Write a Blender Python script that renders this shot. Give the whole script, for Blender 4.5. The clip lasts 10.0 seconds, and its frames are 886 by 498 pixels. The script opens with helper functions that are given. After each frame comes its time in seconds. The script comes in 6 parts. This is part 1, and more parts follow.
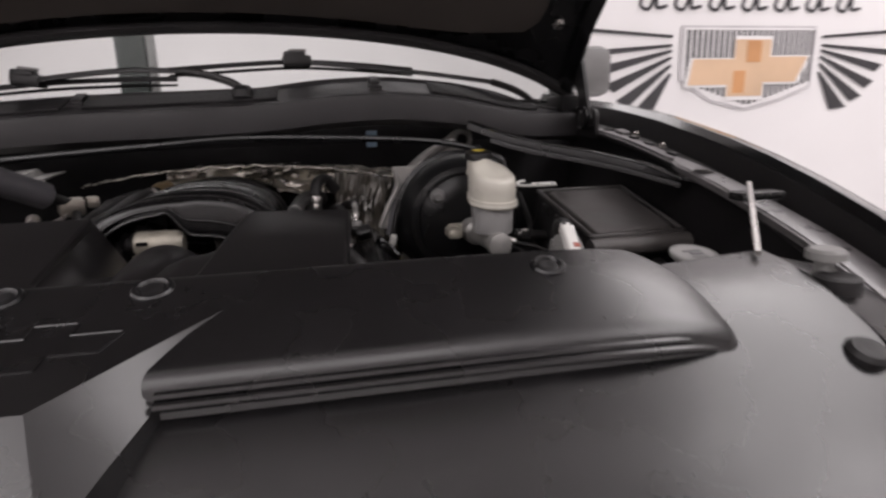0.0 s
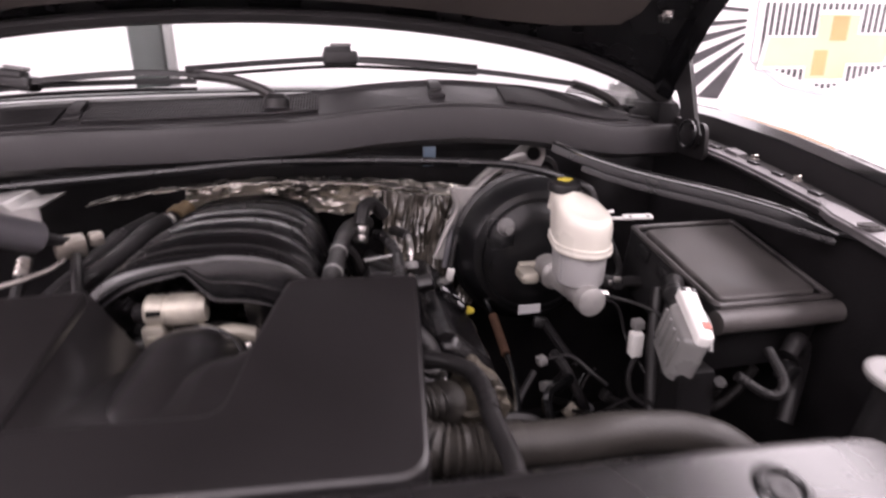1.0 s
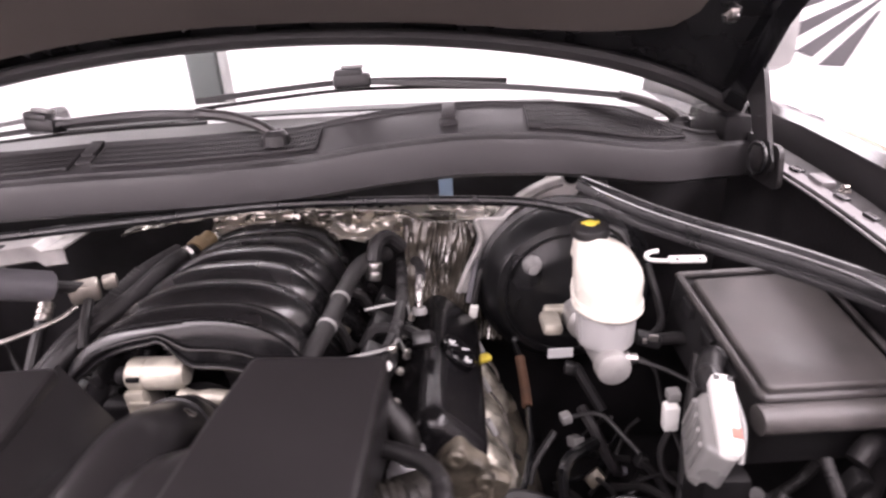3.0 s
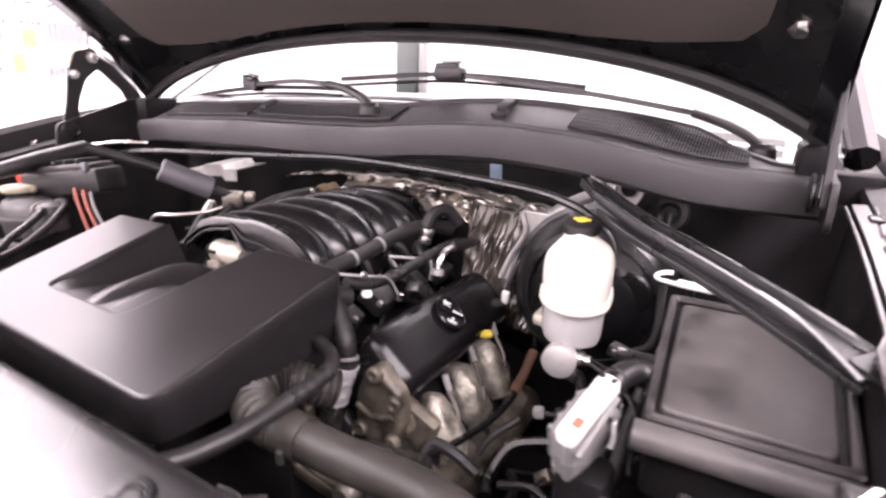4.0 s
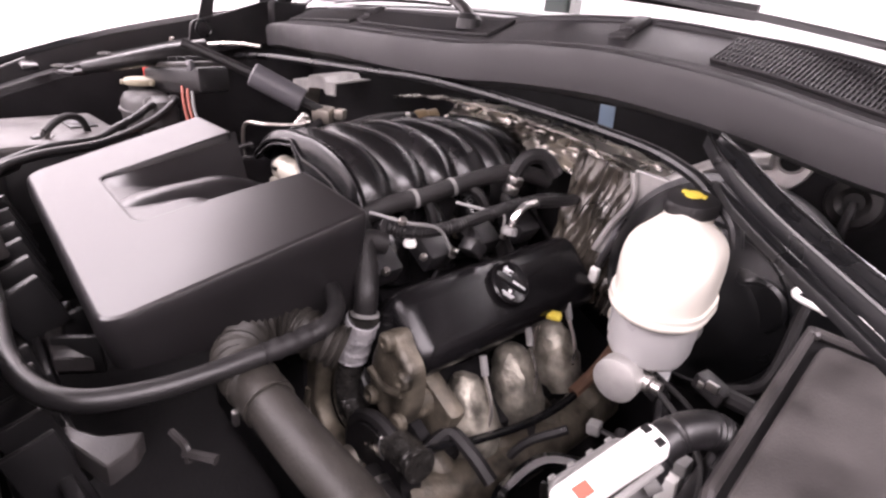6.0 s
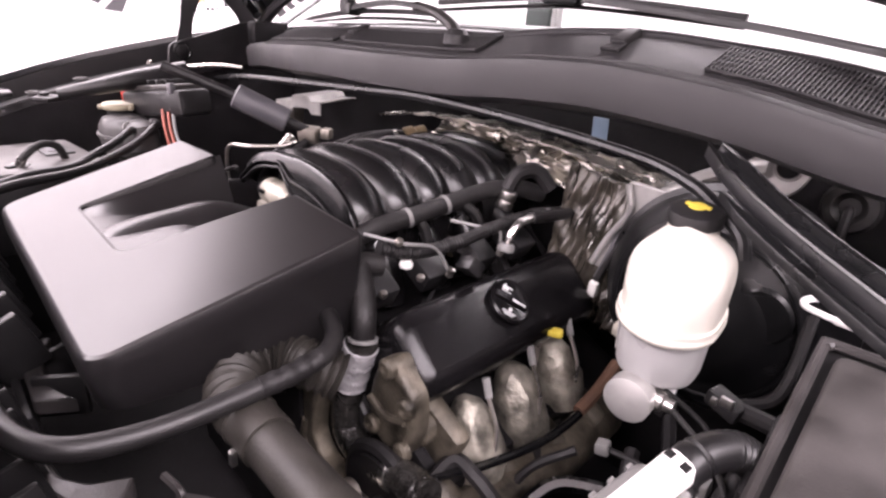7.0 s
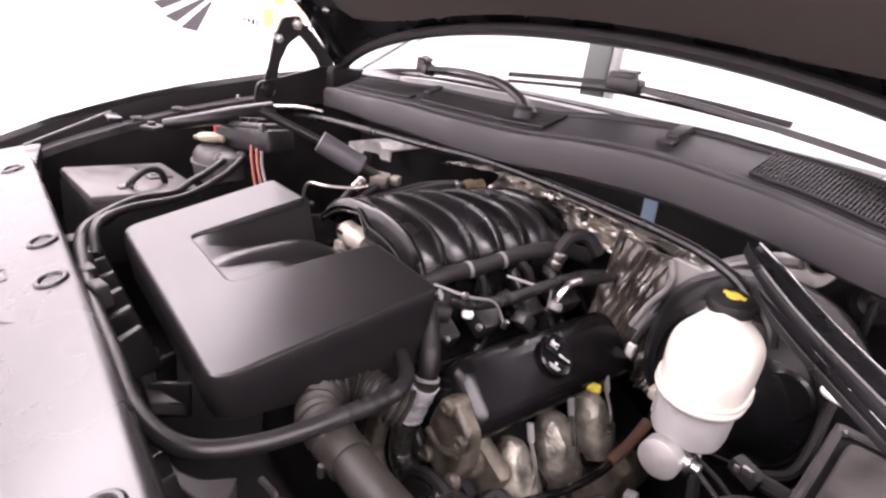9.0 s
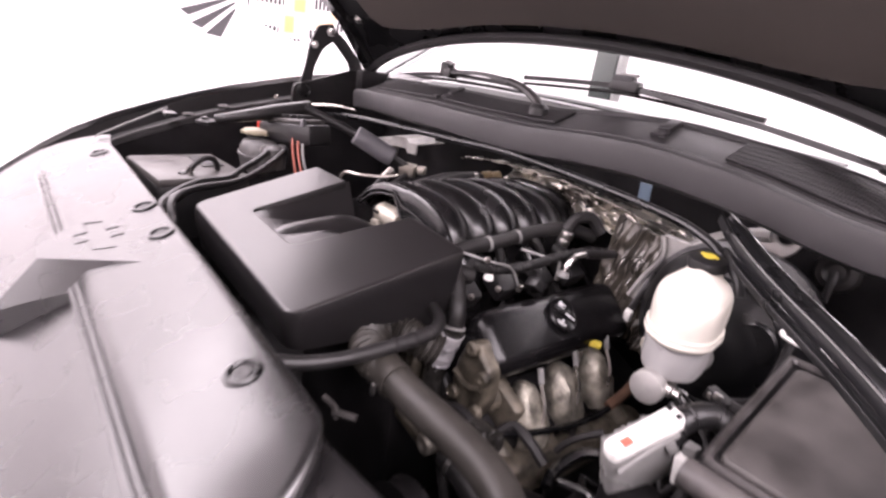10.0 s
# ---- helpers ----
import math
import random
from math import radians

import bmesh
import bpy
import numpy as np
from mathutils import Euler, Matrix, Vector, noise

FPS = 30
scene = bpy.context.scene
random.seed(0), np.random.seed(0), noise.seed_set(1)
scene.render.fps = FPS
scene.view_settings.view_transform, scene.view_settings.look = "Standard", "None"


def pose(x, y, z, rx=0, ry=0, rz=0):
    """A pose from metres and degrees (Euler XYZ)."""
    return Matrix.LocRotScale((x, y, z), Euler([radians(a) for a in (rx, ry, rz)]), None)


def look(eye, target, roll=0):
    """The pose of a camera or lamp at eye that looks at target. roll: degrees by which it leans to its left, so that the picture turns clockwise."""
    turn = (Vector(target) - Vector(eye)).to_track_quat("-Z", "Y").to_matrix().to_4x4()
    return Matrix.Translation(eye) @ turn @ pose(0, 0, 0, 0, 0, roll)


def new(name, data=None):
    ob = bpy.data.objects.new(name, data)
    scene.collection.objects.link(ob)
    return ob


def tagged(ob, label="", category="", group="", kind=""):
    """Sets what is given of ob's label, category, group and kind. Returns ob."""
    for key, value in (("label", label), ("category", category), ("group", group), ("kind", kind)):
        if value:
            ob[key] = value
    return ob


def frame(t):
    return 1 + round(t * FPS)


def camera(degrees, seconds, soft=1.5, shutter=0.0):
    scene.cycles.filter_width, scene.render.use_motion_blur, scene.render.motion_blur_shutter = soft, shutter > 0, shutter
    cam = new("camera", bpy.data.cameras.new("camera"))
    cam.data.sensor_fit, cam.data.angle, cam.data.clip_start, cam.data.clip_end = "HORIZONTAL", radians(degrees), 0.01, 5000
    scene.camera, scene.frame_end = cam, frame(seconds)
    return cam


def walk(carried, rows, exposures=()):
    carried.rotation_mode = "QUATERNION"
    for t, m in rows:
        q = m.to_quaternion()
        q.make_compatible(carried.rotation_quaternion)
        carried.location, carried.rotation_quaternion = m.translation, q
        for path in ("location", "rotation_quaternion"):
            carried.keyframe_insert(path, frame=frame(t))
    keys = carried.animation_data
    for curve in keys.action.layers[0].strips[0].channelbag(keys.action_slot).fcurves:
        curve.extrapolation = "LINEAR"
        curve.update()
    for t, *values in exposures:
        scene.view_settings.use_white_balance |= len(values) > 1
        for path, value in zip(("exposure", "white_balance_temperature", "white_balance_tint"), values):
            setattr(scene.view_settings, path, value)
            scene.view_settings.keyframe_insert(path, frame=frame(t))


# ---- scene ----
cam = camera(78.0, 10.0, soft=2.4, shutter=0.5)
PATH = [
    (0, (0.191, -0.460, 1.215), (0.379, 0.495, 0.987), -1.6),
    (0.5, (0.229, -0.362, 1.244), (0.319, 0.599, 0.984), 0.8),
    (1, (0.147, -0.225, 1.309), (0.299, 0.719, 1.013), -0.6),
    (1.5, (0.059, -0.115, 1.376), (0.305, 0.798, 1.051), -1.3),
    (2, (0.015, -0.067, 1.362), (0.234, 0.845, 1.016), -1.6),
    (2.5, (-0.001, -0.075, 1.378), (0.147, 0.846, 1.018), -0.4),
    (2.7, (0.109, -0.121, 1.401), (0.200, 0.807, 1.038), -1.7),
    (3.8, (0.600, -0.112, 1.352), (0.180, 0.744, 1.051), -0.9),
    (4, (0.672, -0.142, 1.330), (0.196, 0.688, 1.0395), 2.0),
    (4.5, (0.794, -0.124, 1.359), (0.204, 0.619, 1.042), 3.5),
    (5, (0.750, 0.044, 1.330), (0.057, 0.675, 0.983), 6.4),
    (5.5, (0.696, 0.065, 1.316), (-0.024, 0.648, 0.939), 2.9),
    (5.7, (0.691, 0.064, 1.313), (0.027, 0.680, 0.888), 5.8),
    (6.8, (0.659, 0.060, 1.296), (0.008, 0.726, 0.931), 4.3),
    (7, (0.658, 0.063, 1.305), (0.007, 0.715, 0.917), 4.2),
    (7.5, (0.662, 0.055, 1.311), (0.014, 0.711, 0.922), 6.0),
    (8, (0.660, 0.057, 1.311), (0.010, 0.710, 0.923), 5.6),
    (8.5, (0.658, 0.012, 1.351), (-0.020, 0.663, 1.011), 8.5),
    (9, (0.676, -0.026, 1.370), (-0.025, 0.597, 1.020), 8.4),
    (9.5, (0.683, -0.033, 1.377), (-0.021, 0.579, 1.015), 9.8),
    (10, (0.776, -0.142, 1.363), (0.063, 0.471, 1.023), 8.9),
]
EXPOSURES = [(t, e, 6500, 26 - 12 * max(0.0, 1 - t)) for t, e in ((0.0, -3.06), (0.5, -2.1), (1.0, -1.82), (2.0, -1.52), (4.0, -0.80), (5.0, -1.05), (5.7, -1.1), (7.5, -1.04), (9.0, -1.12), (10.0, -1.22))]
walk(cam, [(t, look(eye, target, roll)) for t, eye, target, roll in PATH], EXPOSURES)

# ---- world and light: a closed white hall, lit by unseen lamps added overhead ----
world = bpy.data.worlds.new("hall_world")
scene.world = world
world.use_nodes = True
world.node_tree.nodes["Background"].inputs[0].default_value = (1.0, 0.97, 0.97, 1)
world.node_tree.nodes["Background"].inputs[1].default_value = 0.15


def unseen_lamp(x, y, sx, sy, watts):
    data = bpy.data.lights.new("unseen_lamp", "AREA")
    data.shape, data.size, data.size_y, data.energy = "RECTANGLE", sx, sy, watts
    data.color = (1.0, 0.965, 0.955)
    lamp = new("unseen_lamp", data)
    lamp.location = (x, y, 3.86)
    return lamp


# Added area lamps, placed and sized only for brightness and highlights.
for lx, ly, lsx, lsy, watts in ((-2.9, -1.3, 2.5, 6.2, 1330), (3.2, -0.2, 1.6, 5.6, 1150), (0.0, -2.6, 3.0, 1.6, 290), (0.0, 3.9, 5.0, 1.6, 650)):
    unseen_lamp(lx, ly, lsx, lsy, watts)


# ---- materials ----
def material(name, color, rough=0.5, metal=0.0, vary=0.25, scale=40.0, bump=0.1, fine=400.0, coat=0.0, spec=0.5, rvar=0.1, dist=0.002):
    m = bpy.data.materials.new(name)
    m.use_nodes = True
    nt = m.node_tree
    b = nt.nodes["Principled BSDF"]
    tc = nt.nodes.new("ShaderNodeTexCoord")
    big = nt.nodes.new("ShaderNodeTexNoise")
    big.inputs["Scale"].default_value, big.inputs["Detail"].default_value = scale * 0.25, 5.0
    small = nt.nodes.new("ShaderNodeTexNoise")
    small.inputs["Scale"].default_value, small.inputs["Detail"].default_value = fine, 3.0
    for n in (big, small):
        nt.links.new(tc.outputs["Object"], n.inputs["Vector"])
    ramp = nt.nodes.new("ShaderNodeMapRange")
    ramp.inputs["From Min"].default_value, ramp.inputs["From Max"].default_value = 0.3, 0.7
    ramp.inputs["To Min"].default_value, ramp.inputs["To Max"].default_value = 1 - vary, 1 + vary
    nt.links.new(big.outputs["Fac"], ramp.inputs["Value"])
    info = nt.nodes.new("ShaderNodeObjectInfo")
    rnd = nt.nodes.new("ShaderNodeMapRange")
    rnd.inputs["To Min"].default_value, rnd.inputs["To Max"].default_value = 1 - vary * 0.4, 1 + vary * 0.4
    nt.links.new(info.outputs["Random"], rnd.inputs["Value"])
    both = nt.nodes.new("ShaderNodeMath")
    both.operation = "MULTIPLY"
    nt.links.new(ramp.outputs["Result"], both.inputs[0])
    nt.links.new(rnd.outputs["Result"], both.inputs[1])
    mul = nt.nodes.new("ShaderNodeVectorMath")
    mul.operation = "SCALE"
    mul.inputs[0].default_value = color
    nt.links.new(both.outputs["Value"], mul.inputs["Scale"])
    nt.links.new(mul.outputs["Vector"], b.inputs["Base Color"])
    rr = nt.nodes.new("ShaderNodeMapRange")
    rr.inputs["From Min"].default_value, rr.inputs["From Max"].default_value = 0.3, 0.7
    rr.inputs["To Min"].default_value, rr.inputs["To Max"].default_value = max(0.02, rough - rvar), min(1.0, rough + rvar)
    nt.links.new(big.outputs["Fac"], rr.inputs["Value"])
    nt.links.new(rr.outputs["Result"], b.inputs["Roughness"])
    b.inputs["Metallic"].default_value = metal
    b.inputs["Coat Weight"].default_value = coat
    b.inputs["Coat Roughness"].default_value = 0.08
    b.inputs["Specular IOR Level"].default_value = spec
    if bump:
        bp = nt.nodes.new("ShaderNodeBump")
        bp.inputs["Strength"].default_value, bp.inputs["Distance"].default_value = bump, dist
        nt.links.new(small.outputs["Fac"], bp.inputs["Height"])
        nt.links.new(bp.outputs["Normal"], b.inputs["Normal"])
    return m


BLACK = material("black_plastic", (0.010, 0.0095, 0.010), 0.42, bump=0.12, fine=900)
COVER = material("satin_cover_plastic", (0.012, 0.011, 0.0115), 0.30, vary=0.12, bump=0.015, fine=1500, rvar=0.025, spec=0.52)
RADCOV = material("satin_panel_plastic", (0.009, 0.0085, 0.009), 0.27, vary=0.1, bump=0.02, fine=1500, rvar=0.03, spec=0.68)
COWL = material("grained_cowl_plastic", (0.021, 0.0195, 0.0205), 0.55, vary=0.15, bump=0.15, fine=1200)
VALVE = material("glossy_valve_cover_plastic", (0.0055, 0.005, 0.0055), 0.22, vary=0.2, bump=0.015, fine=700, spec=0.24, rvar=0.05)
MANIFOLD = material("manifold_plastic", (0.006, 0.0055, 0.006), 0.25, vary=0.2, bump=0.03, fine=700, rvar=0.06)
RUBBER = material("rubber", (0.011, 0.010, 0.0105), 0.5, spec=0.32, vary=0.25, bump=0.15, fine=600)
DUSTHOSE = material("dusty_brown_hose_rubber", (0.024, 0.0215, 0.0185), 0.5, vary=0.4, scale=60, bump=0.2, fine=300, spec=0.4)
HOSE = material("satin_hose_rubber", (0.012, 0.0112, 0.0115), 0.42, vary=0.2, bump=0.1, fine=500)
LOOM = material("loom_tape", (0.012, 0.011, 0.0112), 0.55, spec=0.35, vary=0.3, bump=0.4, fine=350)
PAINT = material("black_car_paint", (0.004, 0.004, 0.0045), 0.14, vary=0.1, bump=0.0, coat=0.6, rvar=0.03)
SEMI = material("semi_gloss_black_paint", (0.006, 0.006, 0.0065), 0.28, vary=0.3, bump=0.06, fine=250, rvar=0.1)
HINGE = material("dull_black_hinge_paint", (0.014, 0.013, 0.0135), 0.42, vary=0.4, bump=0.15, fine=250, spec=0.3)
# Near black and low in gloss: deep-bay shade is put into this colour.
DARK = material("dusty_dark_metal_and_gap_shade", (0.010, 0.0092, 0.0098), 0.6, vary=0.5, bump=0.3, fine=180, spec=0.12)
PAD = material("hood_insulation_fibre", (0.054, 0.0465, 0.042), 0.9, vary=0.12, scale=12, bump=0.5, fine=700, spec=0.1)
ALU = material("cast_aluminium", (0.36, 0.33, 0.29), 0.42, metal=0.85, vary=0.25, scale=60, bump=0.35, fine=500)
CASTPALE = material("pale_machined_casting", (0.38, 0.37, 0.355), 0.40, metal=0.45, vary=0.3, scale=90, bump=0.12, fine=300)
GALV = material("dull_galvanised_sheet", (0.27, 0.26, 0.25), 0.40, metal=0.5, vary=0.3, scale=80, bump=0.2, fine=120, dist=0.004)
ALUDIRTY = material("stained_cast_aluminium", (0.088, 0.076, 0.058), 0.46, metal=0.35, vary=0.8, scale=120, bump=0.5, fine=260)
SHIELD = material("heat_stained_shield_metal", (0.30, 0.28, 0.235), 0.42, metal=0.55, vary=0.75, scale=150, bump=0.45, fine=90, dist=0.005)
MOTOR = material("plated_motor_housing", (0.38, 0.355, 0.30), 0.45, metal=0.45, vary=0.25, scale=140, bump=0.35, fine=420)
STEEL = material("bright_steel", (0.62, 0.60, 0.58), 0.28, metal=1.0, vary=0.15, bump=0.05)
WRAP = material("glossy_black_tape", (0.014, 0.013, 0.012), 0.2, vary=0.5, scale=60, bump=0.9, fine=55, dist=0.012, coat=0.5)
FOIL = material("crumpled_foil", (0.60, 0.575, 0.52), 0.26, metal=0.9, vary=0.4, scale=60, bump=0.3, fine=80, dist=0.004)
SHEET = material("pressed_grey_metal", (0.50, 0.47, 0.44), 0.30, metal=0.95, vary=0.25, scale=70, bump=0.2, fine=90, dist=0.004, rvar=0.12)
GREYTUBE = material("grey_plastic_sleeve", (0.10, 0.097, 0.105), 0.5, vary=0.12, bump=0.08)
MILK = material("milky_white_plastic", (0.64, 0.61, 0.54), 0.35, vary=0.05, bump=0.03)
# Opaque and greyer than MILK, for the reservoir's lower half.
MILKLOW = material("greyer_reservoir_plastic", (0.33, 0.325, 0.32), 0.35, vary=0.06, bump=0.03)
WHITEP = material("white_connector_plastic", (0.80, 0.79, 0.76), 0.4, vary=0.06, bump=0.04)
GREYP = material("light_grey_plastic", (0.19, 0.186, 0.183), 0.45, vary=0.15, bump=0.1)
YELLOW = material("yellow_plastic", (0.58, 0.46, 0.06), 0.4, vary=0.08, bump=0.03)
RED = material("red_plastic", (0.60, 0.05, 0.03), 0.45, vary=0.1, bump=0.03)
ORANGE = material("red_brown_sleeve", (0.36, 0.10, 0.07), 0.5, vary=0.1, bump=0.05)
BOOSTER = material("booster_enamel", (0.005, 0.005, 0.0055), 0.30, vary=0.2, bump=0.02, fine=300, rvar=0.06)
BLUE = material("pale_blue_tag", (0.26, 0.37, 0.48), 0.5, vary=0.1, bump=0.03)
TANKGREY = material("dull_grey_tank_plastic", (0.060, 0.057, 0.056), 0.42, vary=0.3, scale=90, bump=0.15, fine=300)
CONN = material("pale_connector_plastic", (0.19, 0.187, 0.182), 0.35, vary=0.12, bump=0.06)
CREAM = material("dull_cream_plastic", (0.36, 0.32, 0.23), 0.45, vary=0.2, bump=0.1)
TAN = material("tan_fitting", (0.20, 0.14, 0.07), 0.5, vary=0.3, bump=0.1)
RUST = material("rusty_pipe", (0.11, 0.055, 0.032), 0.7, metal=0.2, vary=0.5, bump=0.3)
LABEL = material("printed_label", (0.60, 0.60, 0.60), 0.5, vary=0.06, bump=0.0)
WALLW = material("white_wall_paint", (0.82, 0.80, 0.80), 0.6, vary=0.03, scale=3, bump=0.05, fine=150)
FLOORW = material("white_floor_tile", (0.80, 0.79, 0.79), 0.25, vary=0.03, scale=3, bump=0.0)
GOLD = material("gold_print", (0.60, 0.30, 0.13), 0.45, vary=0.25, scale=8, bump=0.02)
GOLDPALE = material("pale_gold_print", (0.68, 0.47, 0.31), 0.45, vary=0.15, scale=8, bump=0.02)
GREYPRINT = material("dark_grey_print", (0.035, 0.033, 0.036), 0.55, vary=0.15, bump=0.02)
SILVERPRINT = material("silver_print", (0.55, 0.53, 0.54), 0.4, vary=0.1, bump=0.02)
POST = material("grey_green_post", (0.022, 0.028, 0.026), 0.5, vary=0.15, bump=0.05)
DASH = material("grey_dashboard", (0.30, 0.29, 0.29), 0.6, vary=0.1, bump=0.2)
DUSTY = material("dusty_worn_plastic", (0.033, 0.030, 0.0295), 0.44, vary=0.55, scale=70, bump=0.12, fine=500, rvar=0.16)
LIDGREY = material("dusty_grey_lid_plastic", (0.058, 0.053, 0.051), 0.5, vary=0.4, scale=70, bump=0.12, fine=500, rvar=0.14)
# The pale base holds part of the hall's reflection on the flange.
PALEFLANGE = material("pale_flange_paint_with_reflection", (0.10, 0.094, 0.096), 0.34, coat=0.25, vary=0.25, scale=120, bump=0.1, fine=150)
TAPE = material("silver_tape", (0.42, 0.41, 0.42), 0.3, metal=0.25, vary=0.3, scale=120, bump=0.7, fine=90, dist=0.006)
CLEAR = material("crinkled_clear_wrap", (0.075, 0.066, 0.054), 0.15, metal=0.25, vary=0.55, scale=70, bump=0.35, fine=70, dist=0.006, coat=1.0)
GLASS = bpy.data.materials.new("windscreen_glass")
GLASS.use_nodes = True
gb = GLASS.node_tree.nodes["Principled BSDF"]
gb.inputs["Base Color"].default_value = (0.93, 0.96, 0.95, 1)
gb.inputs["Roughness"].default_value = 0.02
gb.inputs["Transmission Weight"].default_value = 1.0
gb.inputs["IOR"].default_value = 1.12


# ---- mesh helpers ----
def part(name, bm, mat, parent=None, label="", sharp=0.6):
    bmesh.ops.recalc_face_normals(bm, faces=bm.faces)
    for f in bm.faces:
        f.smooth = True
    for e in bm.edges:
        if len(e.link_faces) == 2 and e.calc_face_angle(0) > sharp:
            e.smooth = False
    me = bpy.data.meshes.new(name)
    bm.to_mesh(me)
    bm.free()
    me.materials.append(mat)
    ob = new(name, me)
    if parent is not None:
        ob.parent = parent
        base = parent.location if parent.parent is None else Vector((0, 0, 0))
        ob.matrix_parent_inverse = Matrix.Translation(base).inverted()
    return tagged(ob, label)


def thing(name, label, category, at=(0, 0, 0), group="", kind=""):
    ob = new(name)
    ob.empty_display_size = 0.05
    ob.location = at
    return tagged(ob, label, category, group, kind)


def box(bm, c, s, rot=(0, 0, 0), bev=0.004, seg=2):
    m = pose(*c, *rot) @ Matrix.Diagonal((*s, 1))
    vs = bmesh.ops.create_cube(bm, size=1, matrix=m)["verts"]
    if bev:
        es = list({e for v in vs for e in v.link_edges})
        bmesh.ops.bevel(bm, geom=es, offset=bev, segments=seg, affect="EDGES", profile=0.5)
    return bm


def boxes(*rows, bev=0.004):
    bm = bmesh.new()
    for r in rows:
        box(bm, *r, bev=bev) if len(r) < 4 else box(bm, *r)
    return bm


def spline(pts, n=8):
    pts = [Vector(p) for p in pts]
    if len(pts) < 3:
        return [pts[0].lerp(pts[-1], i / n) for i in range(n + 1)]
    out = []
    ext = [2 * pts[0] - pts[1]] + pts + [2 * pts[-1] - pts[-2]]
    for i in range(1, len(ext) - 2):
        a, b, c, d = ext[i - 1:i + 3]
        for k in range(n):
            t = k / n
            out.append(0.5 * (2 * b + (c - a) * t + (2 * a - 5 * b + 4 * c - d) * t * t + (3 * b - a - 3 * c + d) * t ** 3))
    return out + [pts[-1]]


def tube(bm, pts, r, seg=12, n=8, ring=None, flat=1.0):
    """A swept tube along a smooth line. ring(s): factor on the radius at s metres along it."""
    line = spline(pts, n)
    if ring is not None:
        fine = [line[0]]
        for a, b in zip(line, line[1:]):
            k = max(1, int((b - a).length / 0.0022))
            fine += [a.lerp(b, (j + 1) / k) for j in range(k)]
        line = fine
    tan = [(line[min(i + 1, len(line) - 1)] - line[max(i - 1, 0)]).normalized() for i in range(len(line))]
    up = Vector((0, 0, 1)) if abs(tan[0].z) < 0.9 else Vector((0, 1, 0))
    side = tan[0].cross(up).normalized()
    rows, s = [], 0.0
    for i, p in enumerate(line):
        if i:
            s += (p - line[i - 1]).length
        side = (side - tan[i] * side.dot(tan[i])).normalized()
        top = side.cross(tan[i])
        rr = r * (ring(s) if ring else 1.0)
        rows.append([bm.verts.new(p + (side * math.cos(a) + top * math.sin(a) * flat) * rr) for a in [2 * math.pi * j / seg for j in range(seg)]])
    for a, b in zip(rows, rows[1:]):
        for j in range(seg):
            bm.faces.new((a[j], a[(j + 1) % seg], b[(j + 1) % seg], b[j]))
    bm.faces.new(rows[0][::-1])
    bm.faces.new(rows[-1])
    return bm


def pipe(pts, r, **kw):
    return tube(bmesh.new(), pts, r, **kw)


def ribbed(pitch, depth):
    return lambda s: 1.0 - depth + depth * math.cos(2 * math.pi * s / pitch)


def lathe(bm, profile, m, seg=28):
    """Turns (radius, height) rows round the local z axis of m."""
    rows = []
    for r, h in profile:
        if r < 1e-5:
            rows.append([bm.verts.new(m @ Vector((0, 0, h)))] * seg)
        else:
            rows.append([bm.verts.new(m @ Vector((r * math.cos(2 * math.pi * j / seg), r * math.sin(2 * math.pi * j / seg), h))) for j in range(seg)])
    for a, b in zip(rows, rows[1:]):
        for j in range(seg):
            vs = []
            for v in (a[j], a[(j + 1) % seg], b[(j + 1) % seg], b[j]):
                if v not in vs:
                    vs.append(v)
            if len(vs) > 2:
                bm.faces.new(vs)
    for row in (rows[0], rows[-1]):
        if row[0] is not row[1]:
            bm.faces.new(row)
    return bm


def turned(profile, m, seg=28):
    return lathe(bmesh.new(), profile, m, seg)


def rounded(pts, r, n=5):
    """A flat outline with its corners rounded; r is one radius or one for each corner."""
    out, k = [], len(pts)
    for i in range(k):
        rad = r[i] if isinstance(r, (list, tuple)) else r
        p, a, b = Vector(pts[i]), Vector(pts[i - 1]), Vector(pts[(i + 1) % k])
        d1, d2 = (a - p), (b - p)
        rad = min(rad, d1.length * 0.49, d2.length * 0.49)
        if rad < 1e-4:
            out.append(tuple(p))
            continue
        s, e = p + d1.normalized() * rad, p + d2.normalized() * rad
        for j in range(n + 1):
            t = j / n
            q = s * (1 - t) ** 2 + p * 2 * t * (1 - t) + e * t * t
            out.append(tuple(q))
    return out


def inset(outline, d):
    """An outline moved inwards by d; it may be concave."""
    k = len(outline)
    area = sum(outline[i - 1][0] * outline[i][1] - outline[i][0] * outline[i - 1][1] for i in range(k))
    sgn = 1 if area > 0 else -1
    out = []
    for i in range(k):
        p, a, b = Vector(outline[i]), Vector(outline[i - 1]), Vector(outline[(i + 1) % k])
        d1, d2 = (p - a).normalized(), (b - p).normalized()
        n = Vector((-(d1 + d2).y, (d1 + d2).x)) * sgn
        n = n.normalized() if n.length > 1e-6 else Vector((0, 0))
        m = d / max(0.5, n.dot(Vector((-d1.y, d1.x)) * sgn))
        out.append(tuple(p + n * m))
    return out


